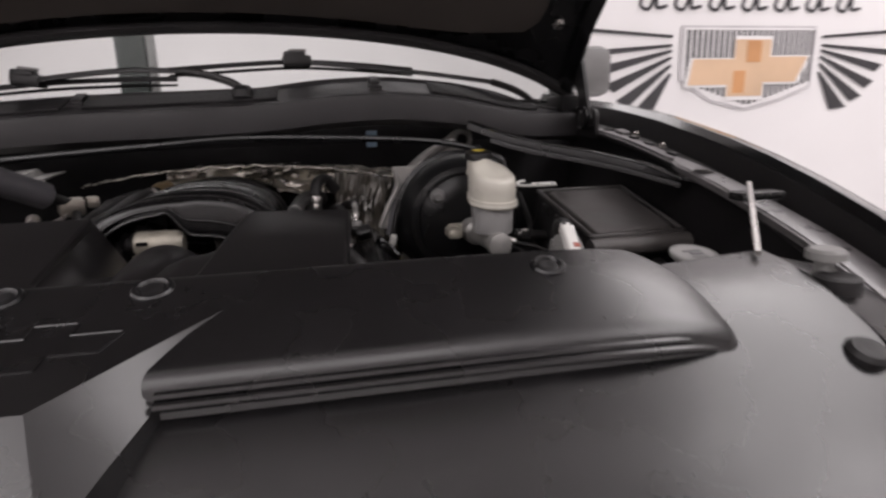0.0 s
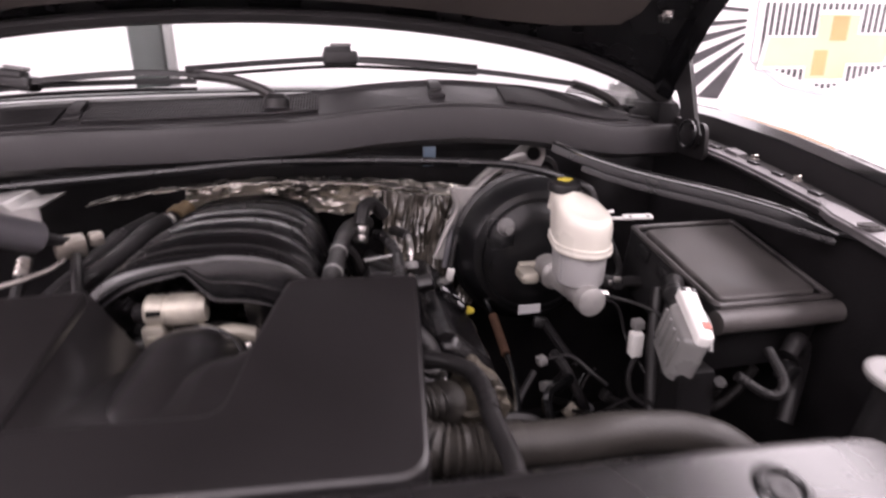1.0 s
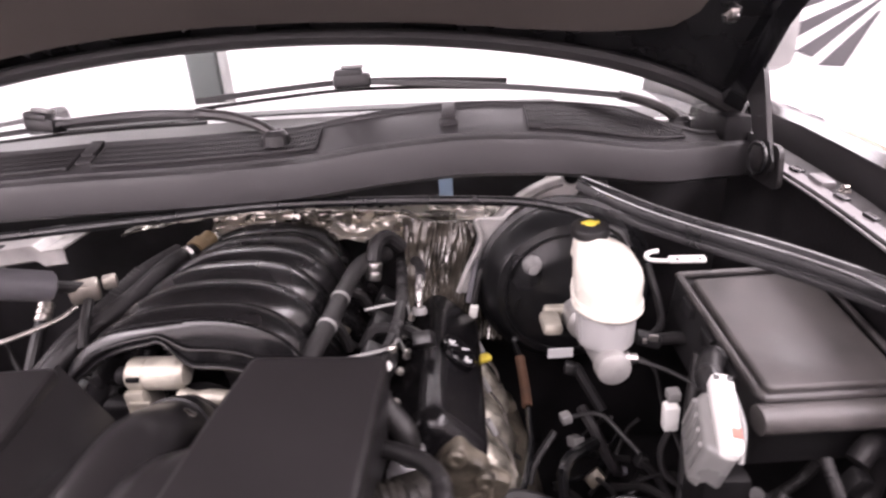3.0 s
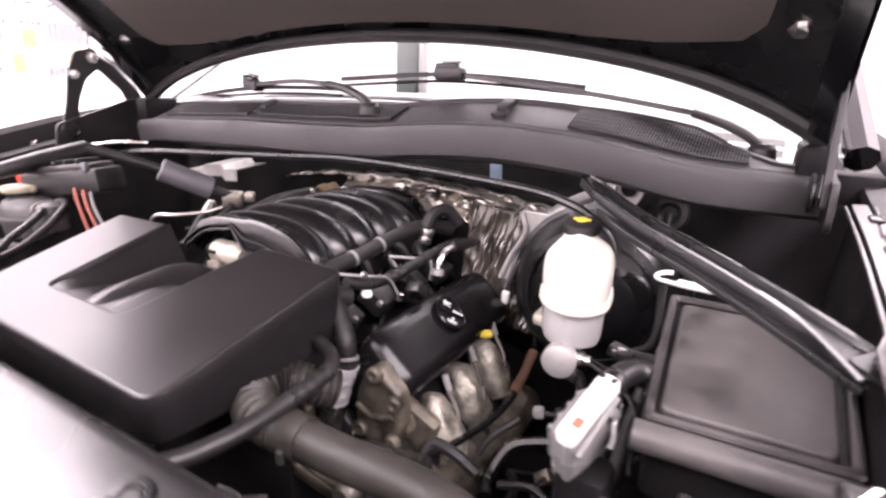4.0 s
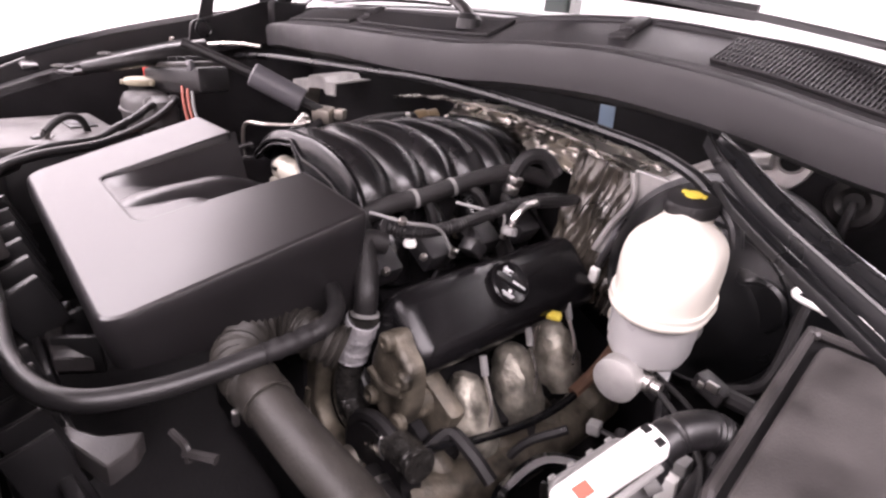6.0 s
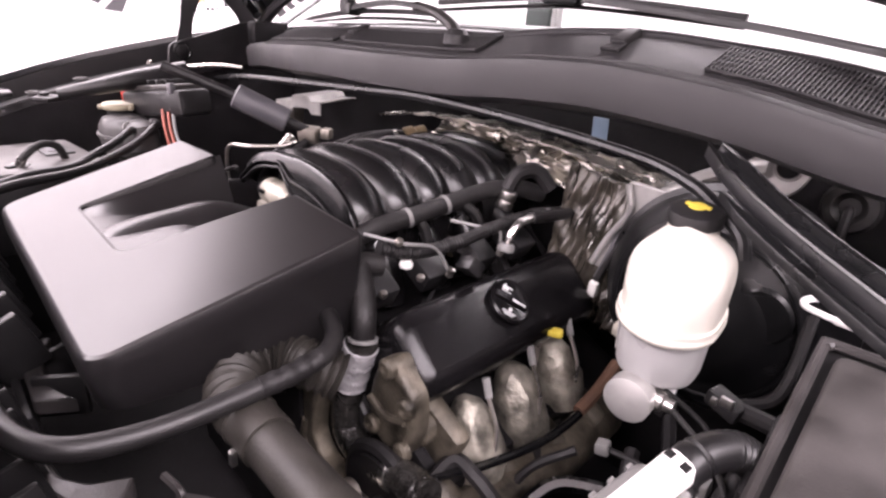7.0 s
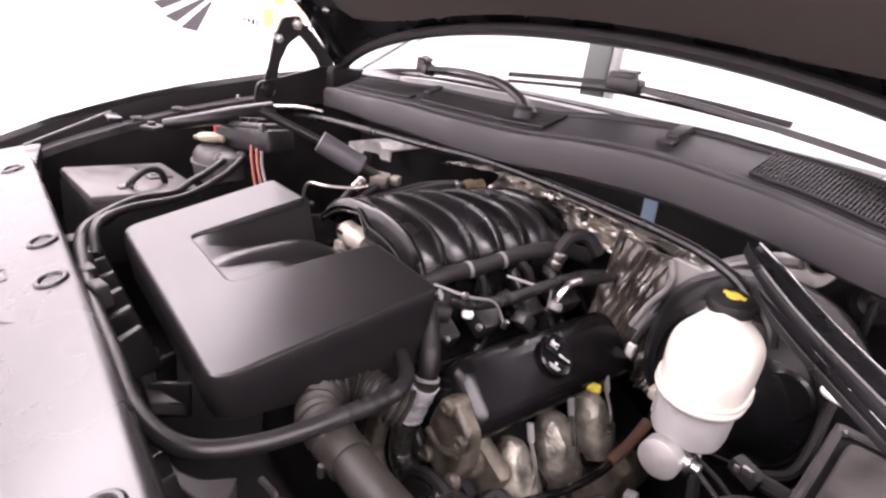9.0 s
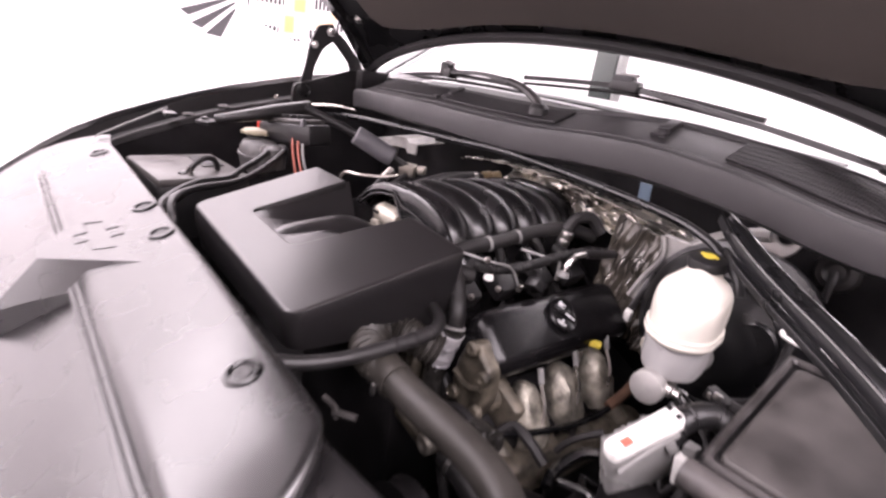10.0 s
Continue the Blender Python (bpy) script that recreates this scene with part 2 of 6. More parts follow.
def rings(bm, loops):
    """Joins loops of points and closes both ends."""
    rows = [[bm.verts.new(p) for p in loop] for loop in loops]
    k = len(rows[0])
    for a, b in zip(rows, rows[1:]):
        for i in range(k):
            bm.faces.new((a[i], a[(i + 1) % k], b[(i + 1) % k], b[i]))
    caps = [bm.faces.new(rows[0][::-1]), bm.faces.new(rows[-1])]
    bm.normal_update()
    for f in caps:
        for e in f.edges:
            e.smooth = False
    bmesh.ops.triangulate(bm, faces=caps, ngon_method="EAR_CLIP")
    return bm


def prism(bm, outline, z0, z1, m=None, bev=0.003, seg=2):
    """An outline in x and y raised from z0 to z1, its upper edge eased."""
    m = m or Matrix()
    loops = [[m @ Vector((x, y, z0)) for x, y in outline]]
    if bev:
        for i in range(seg + 1):
            a = 0.5 * math.pi * i / seg
            loops.append([m @ Vector((x, y, z1 - bev + bev * math.sin(a))) for x, y in inset(outline, bev * (1 - math.cos(a)))])
    else:
        loops.append([m @ Vector((x, y, z1)) for x, y in outline])
    return rings(bm, loops)


def plate(outline, z0, z1, m=None, bev=0.003, seg=2):
    return prism(bmesh.new(), outline, z0, z1, m, bev, seg)


def sheet(fn, nu, nv, thick):
    """A curved panel: fn(u, v) gives a point, thick(u, v) the offset of its other face."""
    bm = bmesh.new()
    face = [[[bm.verts.new(fn(i / nu, j / nv) + (thick(i / nu, j / nv) if k else Vector())) for j in range(nv + 1)] for i in range(nu + 1)] for k in (0, 1)]
    for k in (0, 1):
        g = face[k]
        for i in range(nu):
            for j in range(nv):
                bm.faces.new((g[i][j], g[i + 1][j], g[i + 1][j + 1], g[i][j + 1]))
    a, b = face
    for i in range(nu):
        bm.faces.new((a[i][0], a[i + 1][0], b[i + 1][0], b[i][0]))
        bm.faces.new((a[i][nv], a[i + 1][nv], b[i + 1][nv], b[i][nv]))
    for j in range(nv):
        bm.faces.new((a[0][j], a[0][j + 1], b[0][j + 1], b[0][j]))
        bm.faces.new((a[nu][j], a[nu][j + 1], b[nu][j + 1], b[nu][j]))
    return bm


def loft(sections, closed=True):
    """Joins rows of points of equal length; closed: each row is a loop, capped at both ends."""
    bm = bmesh.new()
    rows = [[bm.verts.new(p) for p in s] for s in sections]
    k = len(rows[0])
    for a, b in zip(rows, rows[1:]):
        for j in range(k if closed else k - 1):
            bm.faces.new((a[j], a[(j + 1) % k], b[(j + 1) % k], b[j]))
    if closed:
        bm.faces.new(rows[0])
        bm.faces.new(rows[-1])
    return bm


def table(rows, x):
    xs = [r[0] for r in rows]
    return float(np.interp(x, xs, [r[1] for r in rows]))


def smooth_table(rows, x, w=0.03):
    return sum(table(rows, x + d * w) for d in (-2, -1, 0, 1, 2)) / 5


CX = -0.02
Z = Vector((0, 0, 1))


def along(p, q):
    """A pose at p whose z axis points to q."""
    d = Vector(q) - Vector(p)
    return Matrix.Translation(p) @ d.to_track_quat("Z", "Y").to_matrix().to_4x4()


def bolt(m, r=0.007, h=0.006):
    bm = bmesh.new()
    lathe(bm, [(r * 1.5, 0), (r * 1.5, h * 0.25), (r, h * 0.3), (r, h), (r * 0.8, h * 1.15), (0, h * 1.15)], m, 6)
    return bm


# ---- the hall ----
tagged(part("floor", boxes(((0.5, 0.5, -0.06), (12, 13, 0.12)), bev=0), FLOORW), "glossy white hall floor", "floor", kind="structure")
tagged(part("ceiling", boxes(((0.5, 0.5, 3.96), (12, 13, 0.12)), bev=0), WALLW), "plain white ceiling", "ceiling", kind="structure")
tagged(part("wall_west", boxes(((-4.36, 0.5, 1.95), (0.12, 13, 3.9)), bev=0), WALLW), "white wall with a printed emblem", "wall", kind="structure")
tagged(part("wall_east", boxes(((6.36, 0.5, 1.95), (0.12, 13, 3.9)), bev=0), WALLW), "plain white wall", "wall", kind="structure")
tagged(part("wall_north", boxes(((1.0, 6.9, 1.95), (10.6, 0.12, 3.9)), bev=0), WALLW), "plain white wall", "wall", kind="structure")
tagged(part("wall_south", boxes(((1.0, -5.9, 1.95), (10.6, 0.12, 3.9)), bev=0), WALLW), "plain white wall", "wall", kind="structure")
tagged(part("wall_partition", boxes(((3.85, 2.09, 1.95), (5.0, 0.12, 3.9)), bev=0), WALLW), "white partition wall with a printed emblem", "wall", kind="structure")


def emblem(m, stripe=0.015):
    """A printed shield with stripes, a golden cross and grey rays; in m's plane, x to the right and y up."""
    t = thing("wall_emblem", "printed shield emblem with golden cross, grey stripes and rays", "wall emblem", m.translation)
    shield = [(-0.375, 0.19), (0.375, 0.19), (0.375, -0.10), (0.20, -0.165), (0, -0.21), (-0.20, -0.165), (-0.375, -0.06)]
    part("shield_rim", plate(shield, 0.004, 0.008, m, 0), SILVERPRINT, t, "silver shield outline")
    inner = [(x * 0.955, y * 0.94) for x, y in shield]
    part("shield_field", plate(inner, 0.008, 0.011, m, 0), WALLW, t, "white shield field")
    for i in range(24):
        x = -0.345 + i * 0.03
        low = -0.185 + abs(x) * 0.32
        bm = plate([(x, low), (x + stripe, low), (x + stripe, 0.17), (x, 0.17)], 0.011, 0.014, m, 0)
        part("stripe", bm, GREYPRINT, t)
    cross = [(-0.31, 0.035), (-0.085, 0.035), (-0.085, 0.125), (0.115, 0.125), (0.115, 0.045), (0.33, 0.045), (0.27, -0.075), (0.085, -0.075), (0.085, -0.14), (-0.115, -0.14), (-0.115, -0.085), (-0.33, -0.085)]
    part("cross_rim", plate([(x * 1.06, y * 1.14) for x, y in cross], 0.014, 0.017, m, 0), WALLW, t, "white cross outline")
    part("cross", plate(cross, 0.017, 0.020, m, 0), GOLDPALE, t, "pale golden cross")
    part("cross_facet", plate([(-0.02, 0.12), (0.06, 0.12), (0.06, 0.02), (-0.02, 0.02)], 0.020, 0.022, m, 0), GOLD, t, "deeper gold facet")
    part("cross_facet", plate([(-0.085, -0.02), (-0.02, -0.02), (-0.02, -0.125), (-0.085, -0.125)], 0.020, 0.022, m, 0), GOLD, t, "deeper gold facet")
    for s in (-1, 1):
        for i, (a, b, w, l0) in enumerate(((0.10, 4, 0.022, 0.55), (0.075, 12, 0.030, 0.36), (0.045, 22, 0.036, 0.33), (0.01, 33, 0.042, 0.28), (-0.03, 48, 0.058, 0.20), (0.14, -4, 0.012, 0.60))):
            ca, sa = math.cos(radians(b)), -math.sin(radians(b))
            p0 = Vector((0.42, a))
            d, n = Vector((ca, sa)), Vector((-sa, ca))
            q = [p0 + n * 0.006, p0 - n * 0.006, p0 + d * l0 - n * w, p0 + d * (l0 + w) + n * w * 0.4]
            part("ray", plate([(s * v.x, v.y) for v in q], 0.004, 0.007, m, 0), GREYPRINT, t)
    for i in range(7):
        x = -0.52 + i * 0.18
        pts = [(x - 0.05, 0.34), (x - 0.075, 0.28), (x - 0.03, 0.262), (x + 0.005, 0.33), (x + 0.01, 0.27), (x + 0.06, 0.275)]
        part("letter_stroke", pipe([m @ Vector((a, b, 0.004)) for a, b in pts], 0.008, seg=6, n=5), GREYPRINT, t)
    return t


emblem(pose(2.24, 2.03, 1.435, 90, 0, 0))
emblem(pose(-4.30, 2.06, 1.46, 90, 0, 90) @ Matrix.Diagonal((1.28, 1.28, 1, 1)), 0.021)

# ---- car shell: fenders, aprons, firewall, front ----
FENDER = [(-0.5, 0.72), (-0.30, 0.86), (-0.12, 0.97), (-0.04, 1.025), (0.1, 1.085), (0.35, 1.163), (0.6, 1.217), (0.85, 1.252), (1.2, 1.275), (1.7, 1.28)]
INSET = [(-0.5, 0.34), (-0.30, 0.15), (-0.12, 0.055), (0.0, 0.02), (0.2, 0.0), (1.7, 0.0)]
YS = [-0.42, -0.3, -0.2, -0.12, -0.06, 0.0, 0.1, 0.2, 0.3, 0.4, 0.5, 0.6, 0.7, 0.8, 0.95, 1.1, 1.3, 1.6]
for s, side in ((1, "driver"), (-1, "passenger")):
    secs_in, secs_out = [], []
    for y in YS:
        zf, k = smooth_table(FENDER, y), smooth_table(INSET, y)
        row = [(0.79, 0.45), (0.822, zf - 0.15), (0.828, zf - 0.07), (0.832, zf - 0.056), (0.864, zf - 0.050), (0.870, zf - 0.056), (0.872, zf - 0.08), (0.876, 0.45)]
        secs_in.append([(CX + s * (a - k), y, b) for a, b in row])
        row = [(0.878, 0.45), (0.879, zf - 0.05), (0.884, zf - 0.012), (0.895, zf), (0.918, zf - 0.002), (0.945, zf - 0.022), (0.972, zf - 0.075), (0.99, zf - 0.2), (1.0, 0.62), (0.985, 0.42)]
        secs_out.append([(CX + s * (a - k), y, b) for a, b in row])
    f = thing("front_fender", "glossy black car fender beside the open engine bay", "car fender", (CX + s * 0.9, 0.5, 0.42), "fenders")
    part("fender_panel", loft([r[2:] + [(r[2][0], r[2][1], 0.42)] for r in secs_out]), PAINT, f)
    part("weather_strip", loft([[r[0], r[1], (r[2][0], r[2][1], r[2][2] - 0.002), (r[2][0] + s * 0.003, r[2][1], r[2][2] - 0.006), (r[2][0] + s * 0.003, r[2][1], 0.44)] for r in secs_out]), RUBBER, f, "dull rubber strip inside the fender edge")
    part("inner_apron", loft([[r[0], r[1], r[2], (r[2][0] + s * 0.02, r[2][1], r[2][2]), r[7]] for r in secs_in[3:]]), DARK, f, "dull dark inner apron")
    part("flange", loft([[(r[2][0], r[2][1], r[2][2] + 0.001), r[3], r[4], r[5], r[6]] for r in secs_in[3:]]), HINGE, f, "black gutter flange")
    edge = [(CX + s * (0.834 - smooth_table(INSET, y)), y, smooth_table(FENDER, y) - 0.054) for y in np.linspace(0.0, 0.78, 20)]
    # Thin pale line painted along the flange for its highlight.
    part("flange_edge", pipe(edge, 0.0022, seg=6, n=2), PALEFLANGE, f, "flange edge painted pale for its highlight")
    if s > 0:
        wide, slim, lip = [], [], []
        for y in np.linspace(0.02, 0.435, 16):
            zf, k = smooth_table(FENDER, y), smooth_table(INSET, y)
            x0, x1 = 0.803 - k - 0.07 * (y - 0.2) + 0.010 * max(0.0, (y - 0.41) / 0.025), 0.841 - k - 0.115 * (y - 0.2)
            wide.append([(x0, y, zf - 0.050), (x1, y, zf - 0.047), (x1, y, zf - 0.044), (x0, y, zf - 0.046), (x0 - 0.003, y, zf - 0.049), (x0 - 0.003, y, zf - 0.060)])
            lip.append((x0 - 0.004, y, zf - 0.050))
        part("flange_plate", loft(wide), PALEFLANGE, f, "flange plate painted pale for its reflection")
        for y in np.linspace(0.430, 0.76, 12):
            zf = smooth_table(FENDER, y)
            x0 = CX + 0.820 - 0.045 * (y - 0.43)
            slim.append([(x0, y, zf - 0.051), (x0 + 0.017, y, zf - 0.049), (x0 + 0.017, y, zf - 0.046), (x0, y, zf - 0.047)])
            lip.append((x0 - 0.006, y, zf - 0.052))
        part("flange_strip", loft(slim), PALEFLANGE, f, "strip behind the flange plate, painted pale for its reflection")
        part("flange_lip", pipe(lip, 0.0022, seg=6, n=1), PALEFLANGE, f, "bright folded lip")
        for y, k in ((0.47, 1.0), (0.545, 0.8), (0.60, 1.0), (0.70, 1.2)):
            part("flange_tab", boxes(((CX + 0.838 - 0.045 * (y - 0.43), y, smooth_table(FENDER, y) - 0.045), (0.012 * k, 0.020, 0.005), (11, 0, 8), 0.0015)), SEMI, f, "dark tab on the strip")
        part("flange_clip", boxes(((CX + 0.836, 0.655, smooth_table(FENDER, 0.655) - 0.046), (0.022, 0.034, 0.012), (12, 0, 0), 0.003)), PALEFLANGE, f, "pale clip")
    for y in (0.275, 0.37, 0.52, 0.62):
        zf = smooth_table(FENDER, y)
        big = y in (0.275, 0.37)
        part("flange_bolt", bolt(pose(CX + s * (0.835 - 0.09 * (y - 0.275) if big and s > 0 else 0.846), y, zf - 0.047), 0.0135 if big else 0.006, 0.0035 if big else 0.008), LIDGREY if big else SHEET, f)
    hl = thing("headlamp_housing", "dark headlamp housing at the fender tip", "headlamp", (CX + s * 0.78, -0.1, 0.85), "headlamps")
    part("housing", loft([[(CX + s * (0.64 + a * 0.01), y, 0.80), (CX + s * 0.80, y, 0.80), (CX + s * 0.79, y, zt), (CX + s * 0.65, y, zt + 0.004)] for a, (y, zt) in enumerate(((-0.30, 0.82), (-0.16, 0.90), (-0.05, 0.95), (0.02, 0.985)))]), GREYP, hl)
    part("lens", loft([[(CX + s * 0.67, y, zt), (CX + s * 0.78, y, zt), (CX + s * 0.775, y, zt + 0.006), (CX + s * 0.675, y, zt + 0.006)] for y, zt in ((-0.28, 0.835), (-0.16, 0.905), (-0.06, 0.95), (0.0, 0.975))]), SHEET, hl, "chrome-grey lamp rim")

tagged(part("firewall", boxes(((CX, 0.93, 0.80), (1.72, 0.06, 0.74)), ((CX, 0.93, 1.19), (1.72, 0.06, 0.05)), bev=0.004), DARK), "dark firewall panel, deep shade put into its colour", "firewall", kind="structure")
tagged(part("bay_floor", boxes(((CX, 0.38, 0.50), (1.62, 1.1, 0.06)), bev=0), DARK), "dark undertray of the engine bay", "undertray", kind="structure")
g = thing("radiator_pack", "black radiator and fan shroud behind the front panel", "radiator", (CX, 0.0, 0.53))
part("core", boxes(((CX, -0.03, 0.78), (1.24, 0.05, 0.50)), bev=0.004), DARK, g)
shroud = part("shroud", boxes(((CX, 0.01, 1.005), (1.22, 0.05, 0.045)), bev=0.01), BLACK, g, "black fan shroud")
for i in range(9):
    part("shroud_rib", boxes(((CX - 0.5 + i * 0.125, 0.012, 0.80), (0.012, 0.03, 0.42)), bev=0.002), BLACK, shroud)
part("fascia", loft([[(CX + 0.66 * q * (1 - 0.25 * k), y, z) for q in (-1, -0.5, 0, 0.5, 1)] for k, (y, z) in enumerate(((-0.445, 0.815), (-0.52, 0.79), (-0.55, 0.68), (-0.53, 0.42)))] + [[(CX + 0.66 * q * 0.9, y, z) for q in (-1, -0.5, 0, 0.5, 1)] for y, z in ((-0.50, 0.42), (-0.44, 0.80))], closed=False), PAINT, g, "black front grille panel")

# ---- hood ----
HA = radians(39.5)
HD, HN = Vector((0, -math.cos(HA), math.sin(HA))), Vector((0, math.sin(HA), math.cos(HA)))


def hood_point(u, v, off=0.0):
    q = 0.885 * (2 * u - 1)
    sag = 0.132 * q * q + 0.12 * q ** 6 * max(0.0, 1 - v / 0.10)
    p = Vector((CX + 0.875 * q, 0.835 - 0.045 * q * q, 1.41 - sag))
    return p + HD * (1.36 * v - 0.05 * v * q * q) + HN * off


hood = thing("hood", "open black hood with grey fibre insulation pad underneath", "car hood", hood_point(0.5, 0))
part("outer_skin", sheet(lambda u, v: hood_point(u, v, 0.045 - 0.03 * abs(2 * u - 1) ** 6), 40, 12, lambda u, v: HN * -0.004), PAINT, hood)
part("inner_frame", sheet(lambda u, v: hood_point(0.012 + 0.976 * u, 0.004 + 0.99 * v, 0.010 if 0.03 < u < 0.97 else 0.002), 40, 14, lambda u, v: HN * 0.012), SEMI, hood, "black painted inner frame")
pad_out = rounded([(0.066, 0.070), (0.17, 0.046), (0.30, 0.041), (0.70, 0.041), (0.83, 0.046), (0.934, 0.070), (0.94, 0.93), (0.06, 0.93)], [0.045, 0.05, 0.05, 0.05, 0.05, 0.045, 0.05, 0.05], 6)


def hood_pad():
    lo = min(p[1] for p in pad_out)
    hi = max(p[1] for p in pad_out)
    rows = []
    n = 26
    for j in range(n + 1):
        v = lo + (hi - lo) * (0.5 - 0.5 * math.cos(math.pi * j / n))
        v = min(max(v, lo + 1e-4), hi - 1e-4)
        xs = []
        for a, b in zip(pad_out, pad_out[1:] + pad_out[:1]):
            if (a[1] - v) * (b[1] - v) <= 0 and a[1] != b[1]:
                xs.append(a[0] + (b[0] - a[0]) * (v - a[1]) / (b[1] - a[1]))
        rows.append((v, min(xs), max(xs)))
    return sheet(lambda u, w: hood_point(rows[round(w * n)][1] + (rows[round(w * n)][2] - rows[round(w * n)][1]) * u, rows[round(w * n)][0], -0.012 + 0.006 * math.sin(7 * u) * math.sin(5 * w) + (0.016 if u in (0, 1) or w in (0, 1) else 0)), 30, n, lambda u, w: HN * 0.012)


part("insulation_pad", hood_pad(), PAD, hood, "brownish grey fibre insulation pad")
part("rear_seal", pipe([hood_point(u / 20, 0.012, -0.004) for u in range(21)], 0.013, seg=8, n=3), RUBBER, hood, "rubber seal along the rear edge")
for s in (0, 1):
    part("side_lip", sheet(lambda u, v: hood_point(0.985 * s + 0.015 * (1 - s) + (u - 0.5) * 0.018, 0.02 + 0.97 * v, -0.022), 2, 10, lambda u, v: HN * 0.030), PAINT, hood, "folded side lip")
for u, v in ((0.965, 0.22), (0.965, 0.34), (0.955, 0.10), (0.035, 0.22), (0.04, 0.10)):
    part("frame_bolt", bolt(along(hood_point(u, v, 0.0), hood_point(u, v, -0.1)), 0.010, 0.008), STEEL, hood)

# hinges
PASSENGER_HINGE = ([(0.565, 1.17), (0.605, 1.17), (0.622, 1.26), (0.645, 1.31), (0.690, 1.345), (0.675, 1.385), (0.625, 1.375), (0.602, 1.32), (0.590, 1.25)],
                   [(0.755, 1.235), (0.80, 1.245), (0.775, 1.29), (0.72, 1.345), (0.66, 1.385), (0.635, 1.365), (0.69, 1.325), (0.735, 1.28)],
                   [(0.545, 1.12), (0.82, 1.17), (0.83, 1.255), (0.75, 1.262), (0.60, 1.215), (0.555, 1.205)],
                   ((0.585, 1.188, 0.016), (0.778, 1.248, 0.013), (0.615, 1.32, 0.008), (0.665, 1.362, 0.010)))
DRIVER_HINGE = ([(0.655, 1.195), (0.695, 1.195), (0.712, 1.235), (0.733, 1.278), (0.762, 1.302), (0.800, 1.318), (0.795, 1.345), (0.735, 1.352), (0.710, 1.335), (0.694, 1.295), (0.676, 1.245)],
                [(0.748, 1.206), (0.776, 1.218), (0.880, 1.276), (0.878, 1.306), (0.800, 1.335), (0.768, 1.318), (0.786, 1.272), (0.756, 1.238)],
                [(0.646, 1.168), (0.800, 1.180), (0.806, 1.222), (0.752, 1.240), (0.700, 1.232), (0.652, 1.232)],
                ((0.676, 1.213, 0.020), (0.764, 1.226, 0.012), (0.770, 1.330, 0.010), (0.850, 1.290, 0.009)))
for s, x, (front, rear, foot, pivots) in ((1, 0.745, DRIVER_HINGE), (-1, -0.83, PASSENGER_HINGE)):
    h = thing("stamped_hinge", "black stamped steel hood hinge with two splayed arms", "hinge", (x, 0.66, 1.12), "hood hinges")
    m = pose(x, 0, 0, 90, 0, 90)
    arm = part("front_arm", plate(rounded(front, 0.012, 4), -0.004, 0.004, m, 0.001), HINGE, h)
    part("rear_arm", plate(rounded(rear, 0.011, 4), -0.012, -0.004, m, 0.001), HINGE, h)
    part("base_plate", plate(rounded(foot, 0.018, 4), 0.004, 0.012, m, 0.002), HINGE, h)
    for py, pz, pr in pivots:
        part("pivot", bolt(along((x - s * 0.006, py, pz), (x - s, py, pz)), pr, 0.010), HINGE if pr > 0.011 else STEEL, h)
    ring = pivots[0]
    part("pivot_ring", pipe([(x - s * 0.014, ring[0] + (ring[2] + 0.003) * math.cos(k), ring[1] + (ring[2] + 0.003) * math.sin(k)) for k in np.linspace(0, 2 * math.pi, 25)], 0.003, seg=6, n=1), SEMI, arm, "worn rim round the pivot")

# ---- cowl, windscreen, wipers ----
LIP = [(-0.9, 1.195), (-0.78, 1.208), (-0.62, 1.226), (-0.264, 1.247), (-0.11, 1.250), (0.085, 1.256), (0.18, 1.268), (0.31, 1.274), (0.45, 1.262), (0.60, 1.230), (0.74, 1.226), (0.9, 1.22)]


def cowl_front(x):
    return 0.615 + 0.115 * ((x - CX) / 0.76) ** 2


cowl = thing("cowl_cover", "grained dark grey plastic cowl panel below the windscreen", "cowl panel", (CX, 0.7, 1.17))
FACE = [(0.030, -0.062), (0.004, -0.052), (0.0, -0.014), (0.004, -0.004), (0.012, 0.0), (0.022, -0.001), (0.026, -0.006), (0.032, -0.006), (0.036, 0.001)]
DEPTH = [(-0.80, 0.108), (0.0, 0.108), (0.06, 0.106), (0.12, 0.114), (0.42, 0.114), (0.52, 0.128), (0.575, 0.132), (0.63, 0.09), (0.69, 0.052), (0.80, 0.048)]


def cowl_lip(x):
    return smooth_table(LIP, x, 0.02)


def cowl_depth(x):
    return smooth_table(DEPTH, x, 0.006)


def cowl_top(x, a, up=0.0):
    """A point on the cowl's sloping top, a metres behind its front face."""
    return Vector((x, cowl_front(x) + a, cowl_lip(x) + 0.001 + 0.385 * (a - 0.036) + up))


secs = []
for i in range(103):
    x = -0.775 + i * (0.755 + 0.775) / 102
    y0, z0, d = cowl_front(x), cowl_lip(x), cowl_depth(x)
    row = [Vector((x, y0 + a, z0 + b)) for a, b in FACE]
    row += [cowl_top(x, 0.036 + (d - 0.036) * k) for k in (0.33, 0.66, 0.93)]
    row += [cowl_top(x, d - 0.003, 0.003), cowl_top(x, d + 0.004, 0.003), cowl_top(x, d + 0.007, -0.006)]
    secs.append(row + [cowl_top(x, d, -0.03), (x, y0 + 0.05, z0 - 0.02), (x, y0 + 0.03, z0 - 0.03)])
part("panel", loft(secs), COWL, cowl)
part("top_edge", pipe([cowl_top(x, cowl_depth(x) + 0.001, 0.003) for x in np.linspace(-0.76, 0.62, 90)], 0.0026, seg=6, n=1), COWL, cowl, "rounded upper edge of the cowl")
slat_mesh = None
